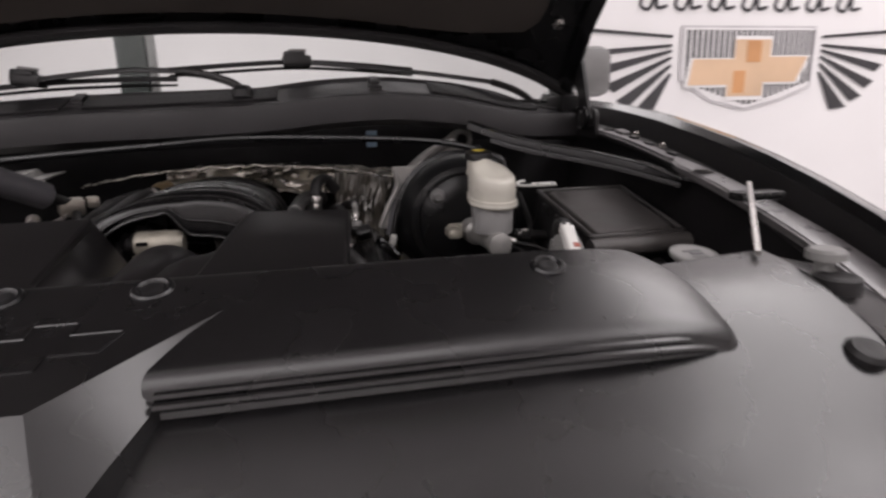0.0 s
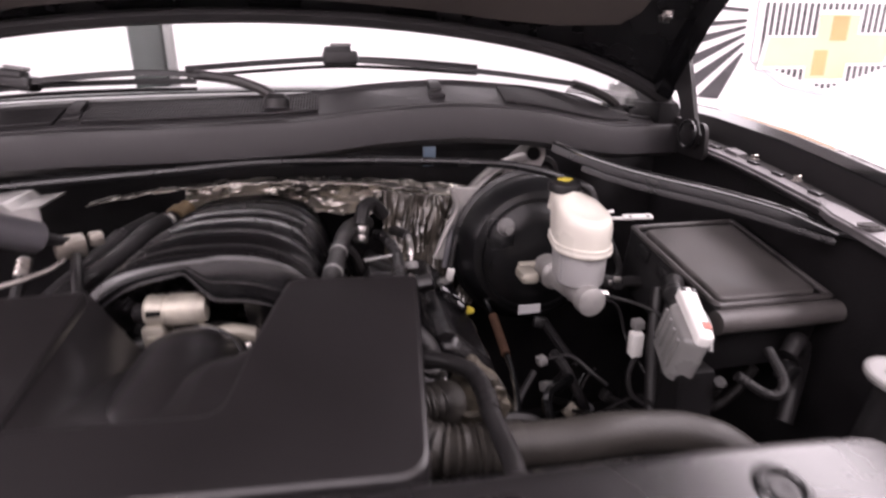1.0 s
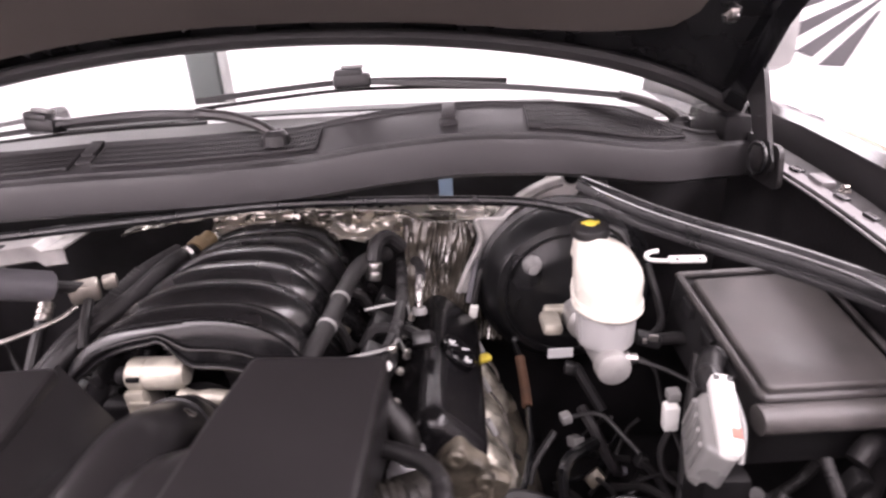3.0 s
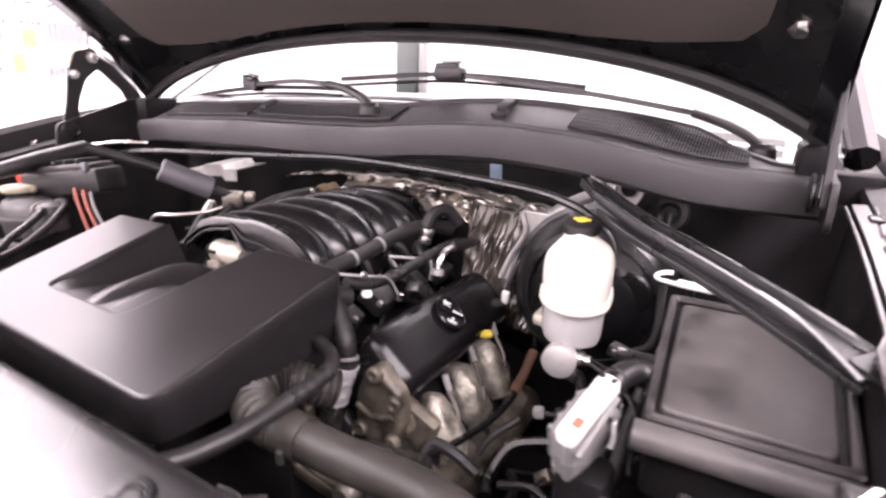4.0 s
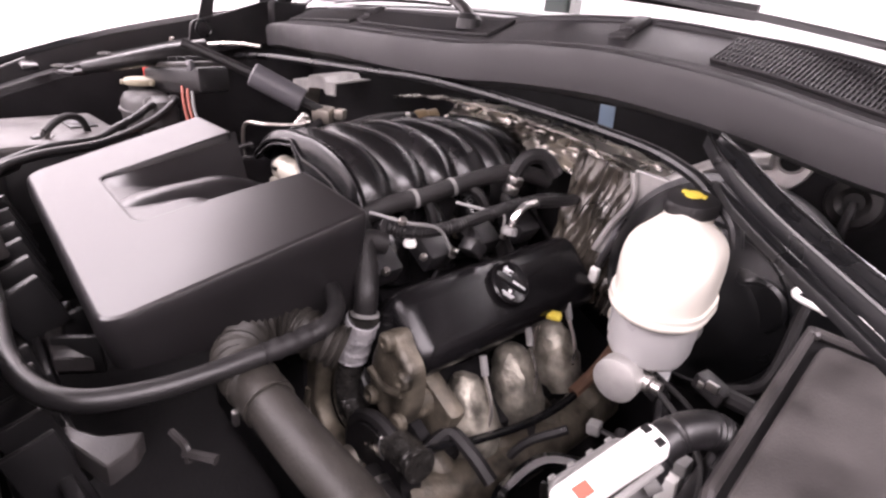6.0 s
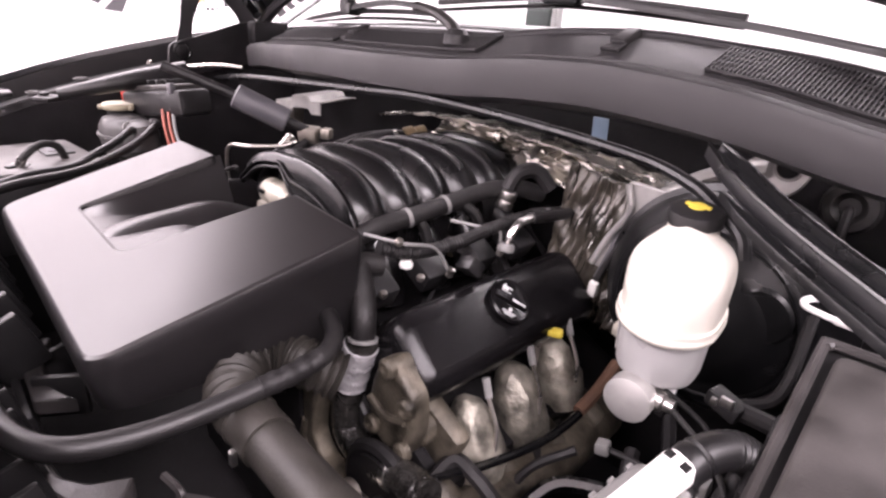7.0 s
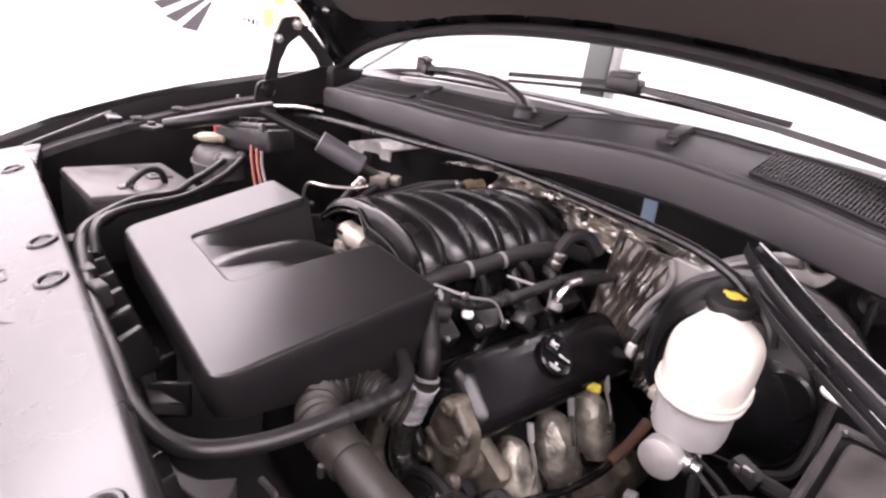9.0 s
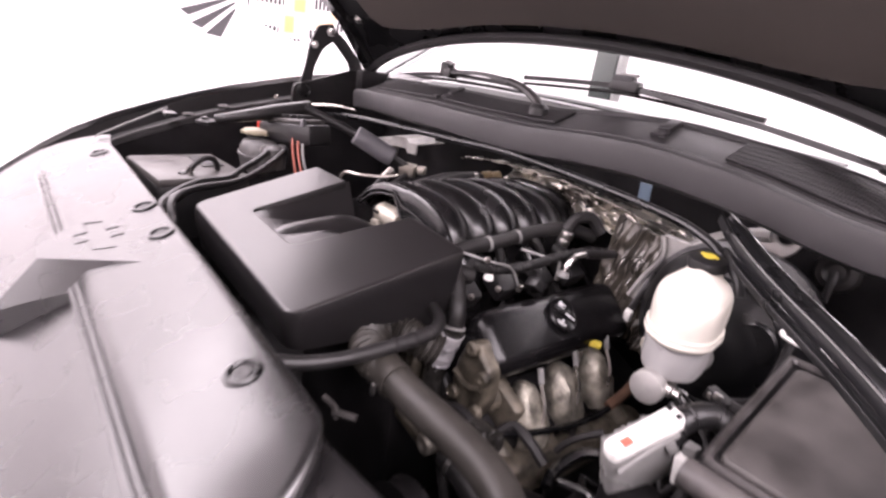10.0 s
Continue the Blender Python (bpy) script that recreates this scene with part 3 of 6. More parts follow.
for xa, xb, low in ((0.405, 0.655, 0.044), (-0.245, 0.095, 0.046), (-0.66, -0.285, 0.046)):
    # Dark sheet under the slats paints the shade of the open vent.
    part("vent_bed", sheet(lambda u, v: cowl_top(xa + (xb - xa) * u, low + (cowl_depth(xa + (xb - xa) * u) - 0.010 - low) * v, 0.0016), 28, 5, lambda u, v: Vector((0, 0, -0.003))), DARK, cowl, "dark sheet for the shade inside the vent")
    for r in range(9):
        pts = []
        for x in np.linspace(xa, xb, 15):
            a = cowl_depth(x) - 0.010 - 0.0125 * r
            if a > low - 0.002:
                pts.append(cowl_top(x, a, 0.0030))
        if len(pts) > 2:
            part("vent_rail", pipe(pts, 0.0021, seg=5, n=1), COWL, cowl)
    part("vent_rail", pipe([cowl_top(x, low, 0.0036) for x in np.linspace(xa, xb, 15)], 0.0021, seg=5, n=1), COWL, cowl)
    count = round((xb - xa) / 0.0044)
    for i in range(count + 1):
        x = xa + (xb - xa) * i / count
        p, q = cowl_top(x, low, 0.0038), cowl_top(x, cowl_depth(x) - 0.010, 0.0038)
        if slat_mesh is None:
            ob = part("vent_slat", boxes(((0, 0, 0), (0.0017, 1.0, 0.0032)), bev=0), COWL, cowl)
            slat_mesh = ob.data
        else:
            ob = new("vent_slat", slat_mesh)
            ob.parent = cowl
            ob.matrix_parent_inverse = Matrix.Translation(cowl.location).inverted()
        ob.location = (p + q) / 2
        ob.rotation_euler = (q - p).to_track_quat("Y", "Z").to_euler()
        ob.scale = (1, (q - p).length, 1)
for x in (-0.265, 0.288):
    box_top = boxes((cowl_top(x, 0.092, 0.004), (0.020, 0.040, 0.010), (21, 0, 0), 0.002), (cowl_top(x, 0.066, 0.002), (0.026, 0.020, 0.006), (21, 0, 0), 0.002))
    part("clip", box_top, COWL, cowl, "moulded clip")
for s, x in ((1, 0.735), (-1, -0.775)):
    # Block coloured dark in place of the shaded recess at the cowl's end.
    part("end_cap", boxes(((x, cowl_front(x) + 0.09, 1.235), (0.045, 0.15, 0.060)), bev=0.010), DARK, cowl, "dark block for the shaded recess beside the hinge")
part("seal_strip", pipe([(x, cowl_front(x) + 0.028, cowl_lip(x) - 0.004) for x in np.linspace(-0.77, 0.75, 30)], 0.004, seg=6, n=2), RUBBER, cowl)


def screen(u, v):
    q = 2 * u - 1
    x = CX + q * (0.80 - 0.14 * v)
    return Vector((x, 0.733 + 0.112 * q * q + 0.92 * v, 1.276 + 0.585 * v - 0.032 * q * q * (1 - v)))


ws = thing("windscreen", "clear curved windscreen above the cowl", "windscreen", screen(0.5, 0))
gl = part("glass", sheet(screen, 24, 10, lambda u, v: Vector((0, -0.0025, 0.0045))), GLASS, ws)
gl.visible_shadow = False
for s in (0, 1):
    part("pillar", pipe([screen(s, v / 6) + Vector(((s - 0.5) * 0.03, 0.01, 0.0)) for v in range(7)], 0.024, seg=8, n=3), PAINT, ws, "black windscreen pillar")
part("header", pipe([screen(u / 10, 1.0) + Vector((0, 0.02, 0.01)) for u in range(11)], 0.03, seg=8, n=3), PAINT, ws, "black roof edge")
db = thing("dashboard", "light grey dashboard top behind the windscreen", "dashboard", (CX, 1.2, 1.1))


def dash(u, v):
    q = 2 * u - 1
    return Vector((CX + q * 0.72, 0.86 + 0.10 * q * q + 0.44 * v, 1.262 + 0.040 * math.sin(math.pi * min(1, 0.2 + v * 0.7)) - 0.03 * q * q))


part("top_pad", sheet(dash, 24, 10, lambda u, v: Vector((0, 0, -0.03))), DASH, db)
part("vent_strip", sheet(lambda u, v: dash(0.15 + 0.70 * u, 0.05 + 0.07 * v) + Vector((0, 0, 0.003)), 20, 2, lambda u, v: Vector((0, 0, -0.004))), BLACK, db, "dark demister vent strip")
part("front_face", sheet(lambda u, v: dash(u, 1.0) + Vector((0, 0.01 + 0.02 * v, -0.01 - 0.14 * v)), 20, 3, lambda u, v: Vector((0, -0.02, 0))), DASH, db, "darker face of the dashboard")
pl = thing("cabin_post", "grey-green upright post seen behind the windscreen", "post", (-0.36, 1.42, 1.25))
part("shaft", boxes(((-0.37, 1.42, 1.50), (0.085, 0.05, 0.50)), bev=0.01), POST, pl)
part("bright_edge", boxes(((-0.315, 1.415, 1.50), (0.02, 0.03, 0.50)), bev=0.004), GREYP, pl, "pale edge strip")
for x, y in ((0.96, 1.32),):
    mi = thing("door_mirror", "black car door mirror beyond the hood", "door mirror", (x, y, 1.2))
    part("shell", boxes(((x + 0.06, y, 1.36), (0.20, 0.11, 0.16)), bev=0.035), GREYP, mi, "grey mirror shell")
    part("foot", boxes(((x - 0.02, y, 1.27), (0.10, 0.05, 0.05)), bev=0.012), PAINT, mi, "black mirror foot")


def flat_bar(pts, half, height, n=6):
    """A tapering flat bar swept along a line: half gives its half width at each end, height its thickness."""
    line = spline(pts, n)
    secs = []
    for i, p in enumerate(line):
        d = (line[min(i + 1, len(line) - 1)] - line[max(i - 1, 0)]).normalized()
        sd = d.cross(Z).normalized()
        up = sd.cross(d)
        w = half[0] + (half[1] - half[0]) * i / (len(line) - 1)
        secs.append([p + sd * a * w + up * b * height for a, b in ((-1, -0.4), (1, -0.4), (1, 0.1), (0.7, 0.5), (-0.7, 0.5), (-1, 0.1))])
    return loft(secs)


def wiper(label, arm, bar, blade, head, turn):
    """arm: the curved root beside the pivot, bar: the flat pressed arm, blade: from tip to tip."""
    w = thing("windscreen_wiper", label, "wiper", arm[0], "wipers")
    wiper_arm = part("arm", pipe(arm, 0.0105, seg=10, n=8, flat=0.75), DUSTY, w, "worn black arm root")
    part("arm_bar", flat_bar(bar, (0.0095, 0.006), 0.010), BLACK, wiper_arm, "flat pressed arm")
    rubber = part("blade", flat_bar(blade, (0.006, 0.006), 0.010, 8), RUBBER, w)
    part("wiping_lip", pipe([Vector(p) - Z * 0.012 for p in blade], 0.0035, seg=6, n=8), RUBBER, rubber)
    joint = part("joint", boxes((head, (0.060, 0.030, 0.024), turn, 0.006), (Vector(head) + Vector((-0.004, -0.004, 0.012)), (0.046, 0.022, 0.014), turn, 0.005)), BLACK, wiper_arm, "black blade joint")
    part("joint_cap", boxes((Vector(head) + Vector((0.002, 0.0, 0.021)), (0.036, 0.014, 0.006), turn, 0.002)), GREYP, joint, "pale cap on top of the joint")
    part("pivot_cap", turned([(0.020, 0), (0.019, 0.014), (0.013, 0.021), (0.008, 0.022), (0.006, 0.018), (0, 0.018)], pose(arm[0][0], arm[0][1], arm[0][2] - 0.014), 18), BLACK, wiper_arm)
    return w


wiper("black windscreen wiper at rest above the cowl", [(0.034, 0.684, 1.284), (0.012, 0.690, 1.298), (-0.030, 0.697, 1.312), (-0.085, 0.705, 1.320)],
      [(-0.075, 0.703, 1.320), (-0.17, 0.716, 1.323), (-0.28, 0.742, 1.317), (-0.365, 0.765, 1.309)],
      [(-0.80, 0.875, 1.256), (-0.56, 0.81, 1.286), (-0.36, 0.772, 1.304), (-0.20, 0.762, 1.310), (-0.10, 0.765, 1.310)], (-0.365, 0.768, 1.312), (0, 8, -14))
wiper("black windscreen wiper at rest above the cowl", [(0.668, 0.815, 1.252), (0.640, 0.810, 1.272), (0.605, 0.806, 1.287), (0.565, 0.803, 1.299)],
      [(0.575, 0.804, 1.297), (0.43, 0.806, 1.317), (0.27, 0.806, 1.334), (0.134, 0.803, 1.345)],
      [(-0.120, 0.790, 1.330), (0.02, 0.798, 1.340), (0.134, 0.803, 1.345), (0.26, 0.818, 1.340), (0.385, 0.835, 1.330)], (0.134, 0.801, 1.347), (0, 0, 6))

# ---- radiator cover panel at the front ----
rad = thing("radiator_cover", "satin black plastic radiator cover with raised centre and push pins", "radiator cover", (CX, -0.15, 1.0))


def draped(outline, top, nx, ny, drop, thick=0.02, lip=0.006, across=False):
    """A panel over an outline, its top following top(x, y), its rim rounded down by drop."""
    if across:
        outline = [(y, x) for x, y in outline]
    lo, hi = min(p[1] for p in outline), max(p[1] for p in outline)

    def spread(k):
        return 0.5 - 0.5 * math.cos(math.pi * k)

    def at(u, w):
        y = lo + (hi - lo) * min(max(spread(w), 1e-3), 1 - 1e-3)
        xs = [a[0] + (b[0] - a[0]) * (y - a[1]) / (b[1] - a[1]) for a, b in zip(outline, outline[1:] + outline[:1]) if (a[1] - y) * (b[1] - y) <= 0 and a[1] != b[1]]
        x = min(xs) + (max(xs) - min(xs)) * spread(u)
        edge = min(x - min(xs), max(xs) - x, y - lo, hi - y)
        k = max(0.0, 1 - edge / lip)
        if across:
            x, y = y, x
        return Vector((x, y, top(x, y) - drop * (1 - math.sqrt(max(0.0, 1 - k * k)))))
    return sheet(at, nx, ny, lambda u, w: Vector((0, 0, -thick)))


def panel_low(x, y):
    d = 0.034 - y
    return 1.062 - 0.15 * d - 1.6 * d * d if d < 0.2 else 0.968 - 0.5 * (d - 0.2)


def panel_high(x, y):
    d = max(0.0, 0.04 - y)
    return 1.095 - 0.22 * d - 1.3 * d * d - 0.017 * (abs(x - CX) / 0.545) ** 10


wing = rounded([(CX - 0.682, 0.062), (CX - 0.60, 0.050), (CX - 0.46, 0.032), (CX + 0.46, 0.032), (CX + 0.60, 0.050), (CX + 0.682, 0.062), (CX + 0.68, -0.10), (CX + 0.62, -0.24), (CX + 0.47, -0.46), (CX - 0.47, -0.46), (CX - 0.62, -0.24), (CX - 0.68, -0.10)], [0.006, 0.06, 0.06, 0.06, 0.06, 0.006, 0.05, 0.1, 0.1, 0.1, 0.1, 0.05], 5)
part("lower_panel", draped(wing, panel_low, 44, 90, 0.004, 0.05, across=True), RADCOV, rad)
raised = rounded([(CX - 0.492, 0.036), (CX + 0.492, 0.036), (CX + 0.538, -0.012), (CX + 0.545, -0.088), (CX - 0.545, -0.088), (CX - 0.538, -0.012)], [0.035, 0.035, 0.03, 0.020, 0.020, 0.03], 7)
part("raised_panel", draped(raised, panel_high, 90, 34, 0.015, 0.03, 0.014), RADCOV, rad)
for s in (-1, 1):
    for back, down in ((0.0885, 0.0075), (0.0945, 0.0125)):
        crease = [(CX + s * x, -back + 0.010 * max(0, (x - 0.42) / 0.1) ** 2, panel_high(CX + s * x, -0.089) - down) for x in np.linspace(0.082, 0.515, 18)]
        part("front_ridge", pipe(crease, 0.0038, seg=8, n=2), RADCOV, rad, "narrow ridge along the raised edge")
    lamp_panel = rounded([(CX + s * 0.686, 0.050), (CX + s * 0.77, 0.06), (CX + s * 0.755, -0.10), (CX + s * 0.66, -0.30), (CX + s * 0.625, -0.24), (CX + s * 0.684, -0.10)], [0.006, 0.01, 0.03, 0.02, 0.02, 0.03], 4)
    part("side_panel", draped(lamp_panel, lambda x, y: panel_low(x, y) - 0.006 - 0.25 * (abs(x - CX) - 0.686), 8, 20, 0.003, 0.03), RADCOV, rad, "narrow side panel past a dark seam")
# badge plate: flush at its rear edge, narrowing and standing proud towards the front
tops = [(CX - 0.119, CX + 0.121, -0.024, 1.0755), (CX - 0.068, CX + 0.070, -0.073, 1.0635), (CX - 0.020, CX + 0.021, -0.122, 1.052), (CX - 0.040, CX + 0.041, -0.168, 1.006)]
feet = [(CX - 0.125, CX + 0.127, -0.020, 1.068), (CX - 0.085, CX + 0.087, -0.078, 1.034), (CX - 0.063, CX + 0.065, -0.134, 1.016), (CX - 0.046, CX + 0.048, -0.172, 1.000)]
part("badge_plate", loft([[(fa, fy, fz - 0.04), (fb, fy, fz - 0.04), (fb, fy, fz), (b, y, z), (a, y, z), (fa, fy, fz)] for (a, b, y, z), (fa, fb, fy, fz) in zip(tops, feet)]), RADCOV, rad, "wedge-shaped badge plate", sharp=0.3)
bow = [(-0.075, 0.012), (-0.02, 0.012), (-0.02, 0.030), (0.028, 0.030), (0.028, 0.012), (0.085, 0.012), (0.068, -0.014), (0.014, -0.014), (0.014, -0.032), (-0.034, -0.032), (-0.034, -0.014), (-0.092, -0.014)]
bow3 = [(CX + x * 0.62, -0.053 + y * 0.85, 1.0758 - 0.245 * (0.029 - y * 0.85)) for x, y in bow]
for a, b in zip(bow3, bow3[1:] + bow3[:1]):
    part("relief_line", pipe([a, b], 0.0011, seg=5, n=1), RADCOV, rad)
pins = [(0.379, -0.001), (0.040, 0.009), (-0.072, 0.011), (-0.425, 0.002), (0.515, -0.24), (-0.56, -0.24)]
for x, y in pins:
    z = panel_high(x, y) if y > -0.1 else panel_low(x, y)
    tilt = -math.degrees(math.atan(0.22 + 2.6 * (0.04 - y))) if y > -0.1 else -26
    pin = part("push_pin", turned([(0.0170, -0.003), (0.0170, 0.0010), (0.0152, 0.0028), (0.0125, 0.0030), (0.0108, 0.0016), (0.0098, -0.0010), (0.0060, -0.0014), (0, -0.0014)], pose(x, y, z, -tilt, 0, 0), 28), SEMI, rad, "round black push pin")
    part("pin_centre", turned([(0.0092, -0.003), (0.0092, 0.0004), (0.0075, 0.0010), (0.0035, 0.0002), (0, 0.0002)], pose(x, y, z, -tilt, 0, 0), 20), BLACK, pin, "dark sunken centre")
cap = thing("washer_filler_cap", "round pale filler cap beside the radiator cover", "filler cap", (0.650, 0.150, 1.02))
mw = pose(0.646, 0.156, 1.036, 10, 0, 0)
part("cap", turned([(0.024, -0.008), (0.030, -0.004), (0.031, 0.0), (0.030, 0.0025), (0.027, 0.0035), (0.026, 0.0025), (0, 0.0025)], mw, 30), CONN, cap)
part("cap_print", boxes((mw @ Vector((0, 0.006, 0.003)), (0.026, 0.003, 0.0008), (10, 0, 0), 0), (mw @ Vector((0.002, -0.003, 0.003)), (0.018, 0.006, 0.0008), (10, 0, 0), 0), (mw @ Vector((0, -0.013, 0.003)), (0.022, 0.002, 0.0008), (10, 0, 0), 0)), GREYTUBE, cap, "worn grey print")
part("neck", turned([(0.016, -0.20), (0.016, -0.010), (0.020, -0.008), (0, -0.008)], mw, 20), BLACK, cap, "black filler neck")
for s in (1, -1):
    r = thing("support_rod", "thin pale steel brace rod from fender to front panel", "brace rod", (CX + s * 0.66, 0.026, 1.06), "brace rods")
    part("rod", pipe([(CX + s * 0.65, 0.03, 1.068), (CX + s * 0.78, 0.205, 1.118)], 0.0036 if s > 0 else 0.0024, seg=8, n=3), STEEL if s > 0 else GREYP, r)
    part("rod_end", boxes(((CX + s * 0.80, 0.212, 1.100), (0.07, 0.03, 0.012)), bev=0.003), SEMI, r)
la = thing("bump_stop", "rubber hood bump stop on the front panel", "bump stop", (0.690, 0.005, 1.05))
part("stem", turned([(0.010, -0.01), (0.010, 0.012), (0.019, 0.014), (0.019, 0.022), (0.016, 0.025), (0, 0.025)], pose(0.690, 0.005, 1.050), 18), CONN, la, "pale worn top")
part("ring", turned([(0.008, -0.01), (0.022, -0.01), (0.022, 0.006), (0.017, 0.008), (0.012, 0.006), (0, 0.006)], pose(0.683, -0.018, 1.045), 18), RUBBER, la, "black rubber ring")
la = thing("latch_hole_plug", "black rubber plug in the front panel", "plug", (0.64, -0.115, 1.0))
part("plug", turned([(0.018, -0.012), (0.018, 0.002), (0.014, 0.006), (0.006, 0.006), (0, 0.004)], pose(0.628, -0.105, panel_low(0.63, -0.105) + 0.002, 20, 0, 0), 18), RUBBER, la)

# ---- engine ----
eng = thing("engine_block", "dark cast engine block deep in the bay", "engine block", (CX, 0.55, 0.53))
part("block", boxes(((CX, 0.58, 0.72), (0.36, 0.50, 0.34)), bev=0.02), DARK, eng)
part("valley", boxes(((CX, 0.60, 0.90), (0.26, 0.46, 0.10)), bev=0.02), DARK, eng)

CT = 1.0215
CS = 0.260


def cover_top(x, y):
    return CT + CS * (y - 0.13) + 0.03 * (0.2 - x)


ec = thing("engine_cover", "satin black plastic engine cover with wedge-shaped notch for the throttle", "engine cover", (CX, 0.25, 0.93))
outline = rounded([(-0.250, 0.122), (0.193, 0.120), (0.214, 0.388), (0.066, 0.390), (0.044, 0.310), (0.022, 0.199), (-0.142, 0.197), (-0.143, 0.380), (-0.260, 0.371)], [0.026, 0.028, 0.010, 0.012, 0.06, 0.016, 0.010, 0.010, 0.008], 6)
bm = rings(bmesh.new(), [[(CX + (x - CX) * 0.95, 0.26 + (y - 0.26) * 0.94, 0.958) for x, y in outline],
                         [(x, y, cover_top(x, y) - 0.024) for x, y in outline],
                         [(x, y, cover_top(x, y) - 0.005) for x, y in outline],
                         [(x, y, cover_top(x, y) - 0.0015) for x, y in inset(outline, 0.0015)],
                         [(x, y, cover_top(x, y)) for x, y in inset(outline, 0.005)]])
part("shell", bm, COVER, ec)


def notch(u, v):
    """The sunken notch: facets slope down from its edges to a floor that falls towards the throttle."""
    y = 0.186 + 0.200 * v
    a, b = -0.149, 0.030 + 0.045 * max(0.0, v - 0.1)
    x = a + (b - a) * u
    depth = 0.088 * max(0.0, v - 0.04) ** 1.15
    k = min(1.0, max(0.0, (v - 0.30) / 0.5))
    right = 1 - (1 - k * k * (3 - 2 * k)) * min(1.0, max(0.0, (u - 0.50) / 0.3))
    side = min(1.0, u / 0.22, (1 - u) / 0.14) * right
    return Vector((x, y, cover_top(x, y) - 0.0035 - depth * max(0.0, side)))


part("notch_floor", sheet(notch, 50, 24, lambda u, v: Vector((0, 0, -0.012))), COVER, ec, "sloping facets of the notch")
duct = thing("intake_duct", "black rubber intake duct with clamp at the throttle body", "intake duct", (-0.05, 0.40, 0.93))
part("duct", pipe([(-0.046, 0.190, 0.975), (-0.046, 0.212, 0.998), (-0.045, 0.240, 1.007), (-0.044, 0.285, 1.012), (-0.043, 0.325, 1.014), (-0.042, 0.365, 0.998), (-0.041, 0.412, 0.974)], 0.047, seg=32, n=8), COVER, duct)
part("lip", pipe([(-0.041, 0.403, 0.976), (-0.041, 0.414, 0.971)], 0.0500, seg=32, n=2), RUBBER, duct)
part("clamp", pipe([(-0.0415, 0.378, 0.992), (-0.041, 0.392, 0.985)], 0.0492, seg=32, n=2), BLACK, duct, "black band clamp")
part("clamp_screw", boxes(((-0.012, 0.376, 1.030), (0.016, 0.010, 0.008), (0, 30, 0), 0.002)), STEEL, duct)

tb = thing("throttle_body", "cast metal throttle body with plated motor housing", "throttle body", (-0.06, 0.44, 0.95))
motor = part("motor", turned([(0.015, -0.003), (0.019, 0.0), (0.0205, 0.003), (0.0205, 0.020), (0.0195, 0.021), (0.0195, 0.024), (0.0205, 0.025), (0.0205, 0.058), (0.018, 0.063), (0.015, 0.068), (0, 0.069)], along((-0.112, 0.445, 1.041), (0.5, 0.445, 1.030)), 26), MOTOR, tb)
part("flange", boxes(((-0.104, 0.452, 0.992), (0.024, 0.030, 0.070)), bev=0.006), ALU, tb)
part("flange", boxes(((0.0, 0.452, 0.975), (0.030, 0.03, 0.05)), bev=0.006), ALU, tb)
part("bore", turned([(0.044, 0), (0.048, 0.004), (0.048, 0.045), (0.044, 0.05), (0, 0.05)], along((-0.041, 0.418, 0.966), (-0.041, 0.9, 0.966)), 28), DARK, tb)
part("gear_cover", pipe([(-0.055, 0.436, 1.014), (-0.035, 0.434, 1.008), (-0.015, 0.434, 1.010), (0.010, 0.438, 1.002)], 0.0105, seg=14), MOTOR, tb, "wavy cast gear cover")
part("gear_cover", boxes(((-0.008, 0.440, 0.990), (0.036, 0.024, 0.026), (0, 8, 0), 0.006)), MOTOR, tb)
part("motor_nub", turned([(0.010, 0), (0.012, 0.003), (0.012, 0.014), (0.009, 0.017), (0, 0.017)], along((-0.110, 0.441, 1.041), (-0.2, 0.441, 1.041)), 14), DARK, tb)
# Dark box on the housing paints the shade of its slot.
part("motor_slot", boxes(((-0.100, 0.4245, 1.045), (0.016, 0.004, 0.006), (0, 0, 0), 0.001)), DARK, motor)
foot = part("foot", boxes(((-0.103, 0.430, 1.000), (0.026, 0.016, 0.056), (0, -4, 0), 0.005)), MOTOR, tb, "ribbed cast foot")
for k in range(3):
    part("foot_rib", boxes(((-0.103 + 0.003 * k, 0.4205, 0.984 + 0.015 * k), (0.026, 0.004, 0.005), (0, 0, 0), 0.001)), MOTOR, foot)
for p in ((-0.110, 0.421, 0.975), (-0.094, 0.421, 0.972), (0.004, 0.427, 0.992)):
    part("screw", bolt(along(p, (p[0], p[1] - 1, p[2])), 0.006, 0.006), STEEL, tb)
vs = thing("sensor_plug", "two small pale sensor plugs beside the throttle", "sensor", (0.035, 0.45, 1.0))
part("plug", turned([(0.007, 0), (0.007, 0.012), (0.005, 0.015), (0, 0.015)], pose(0.035, 0.455, 1.006), 12), MOTOR, vs)
part("plug", turned([(0.007, 0), (0.007, 0.010), (0.005, 0.013), (0, 0.013)], pose(0.035, 0.452, 0.987), 12), MOTOR, vs)

# intake manifold: an arched body with runner ridges
im = thing("intake_manifold", "black plastic intake manifold with arched runner ridges", "intake manifold", (CX, 0.62, 0.93))
MX = -0.048


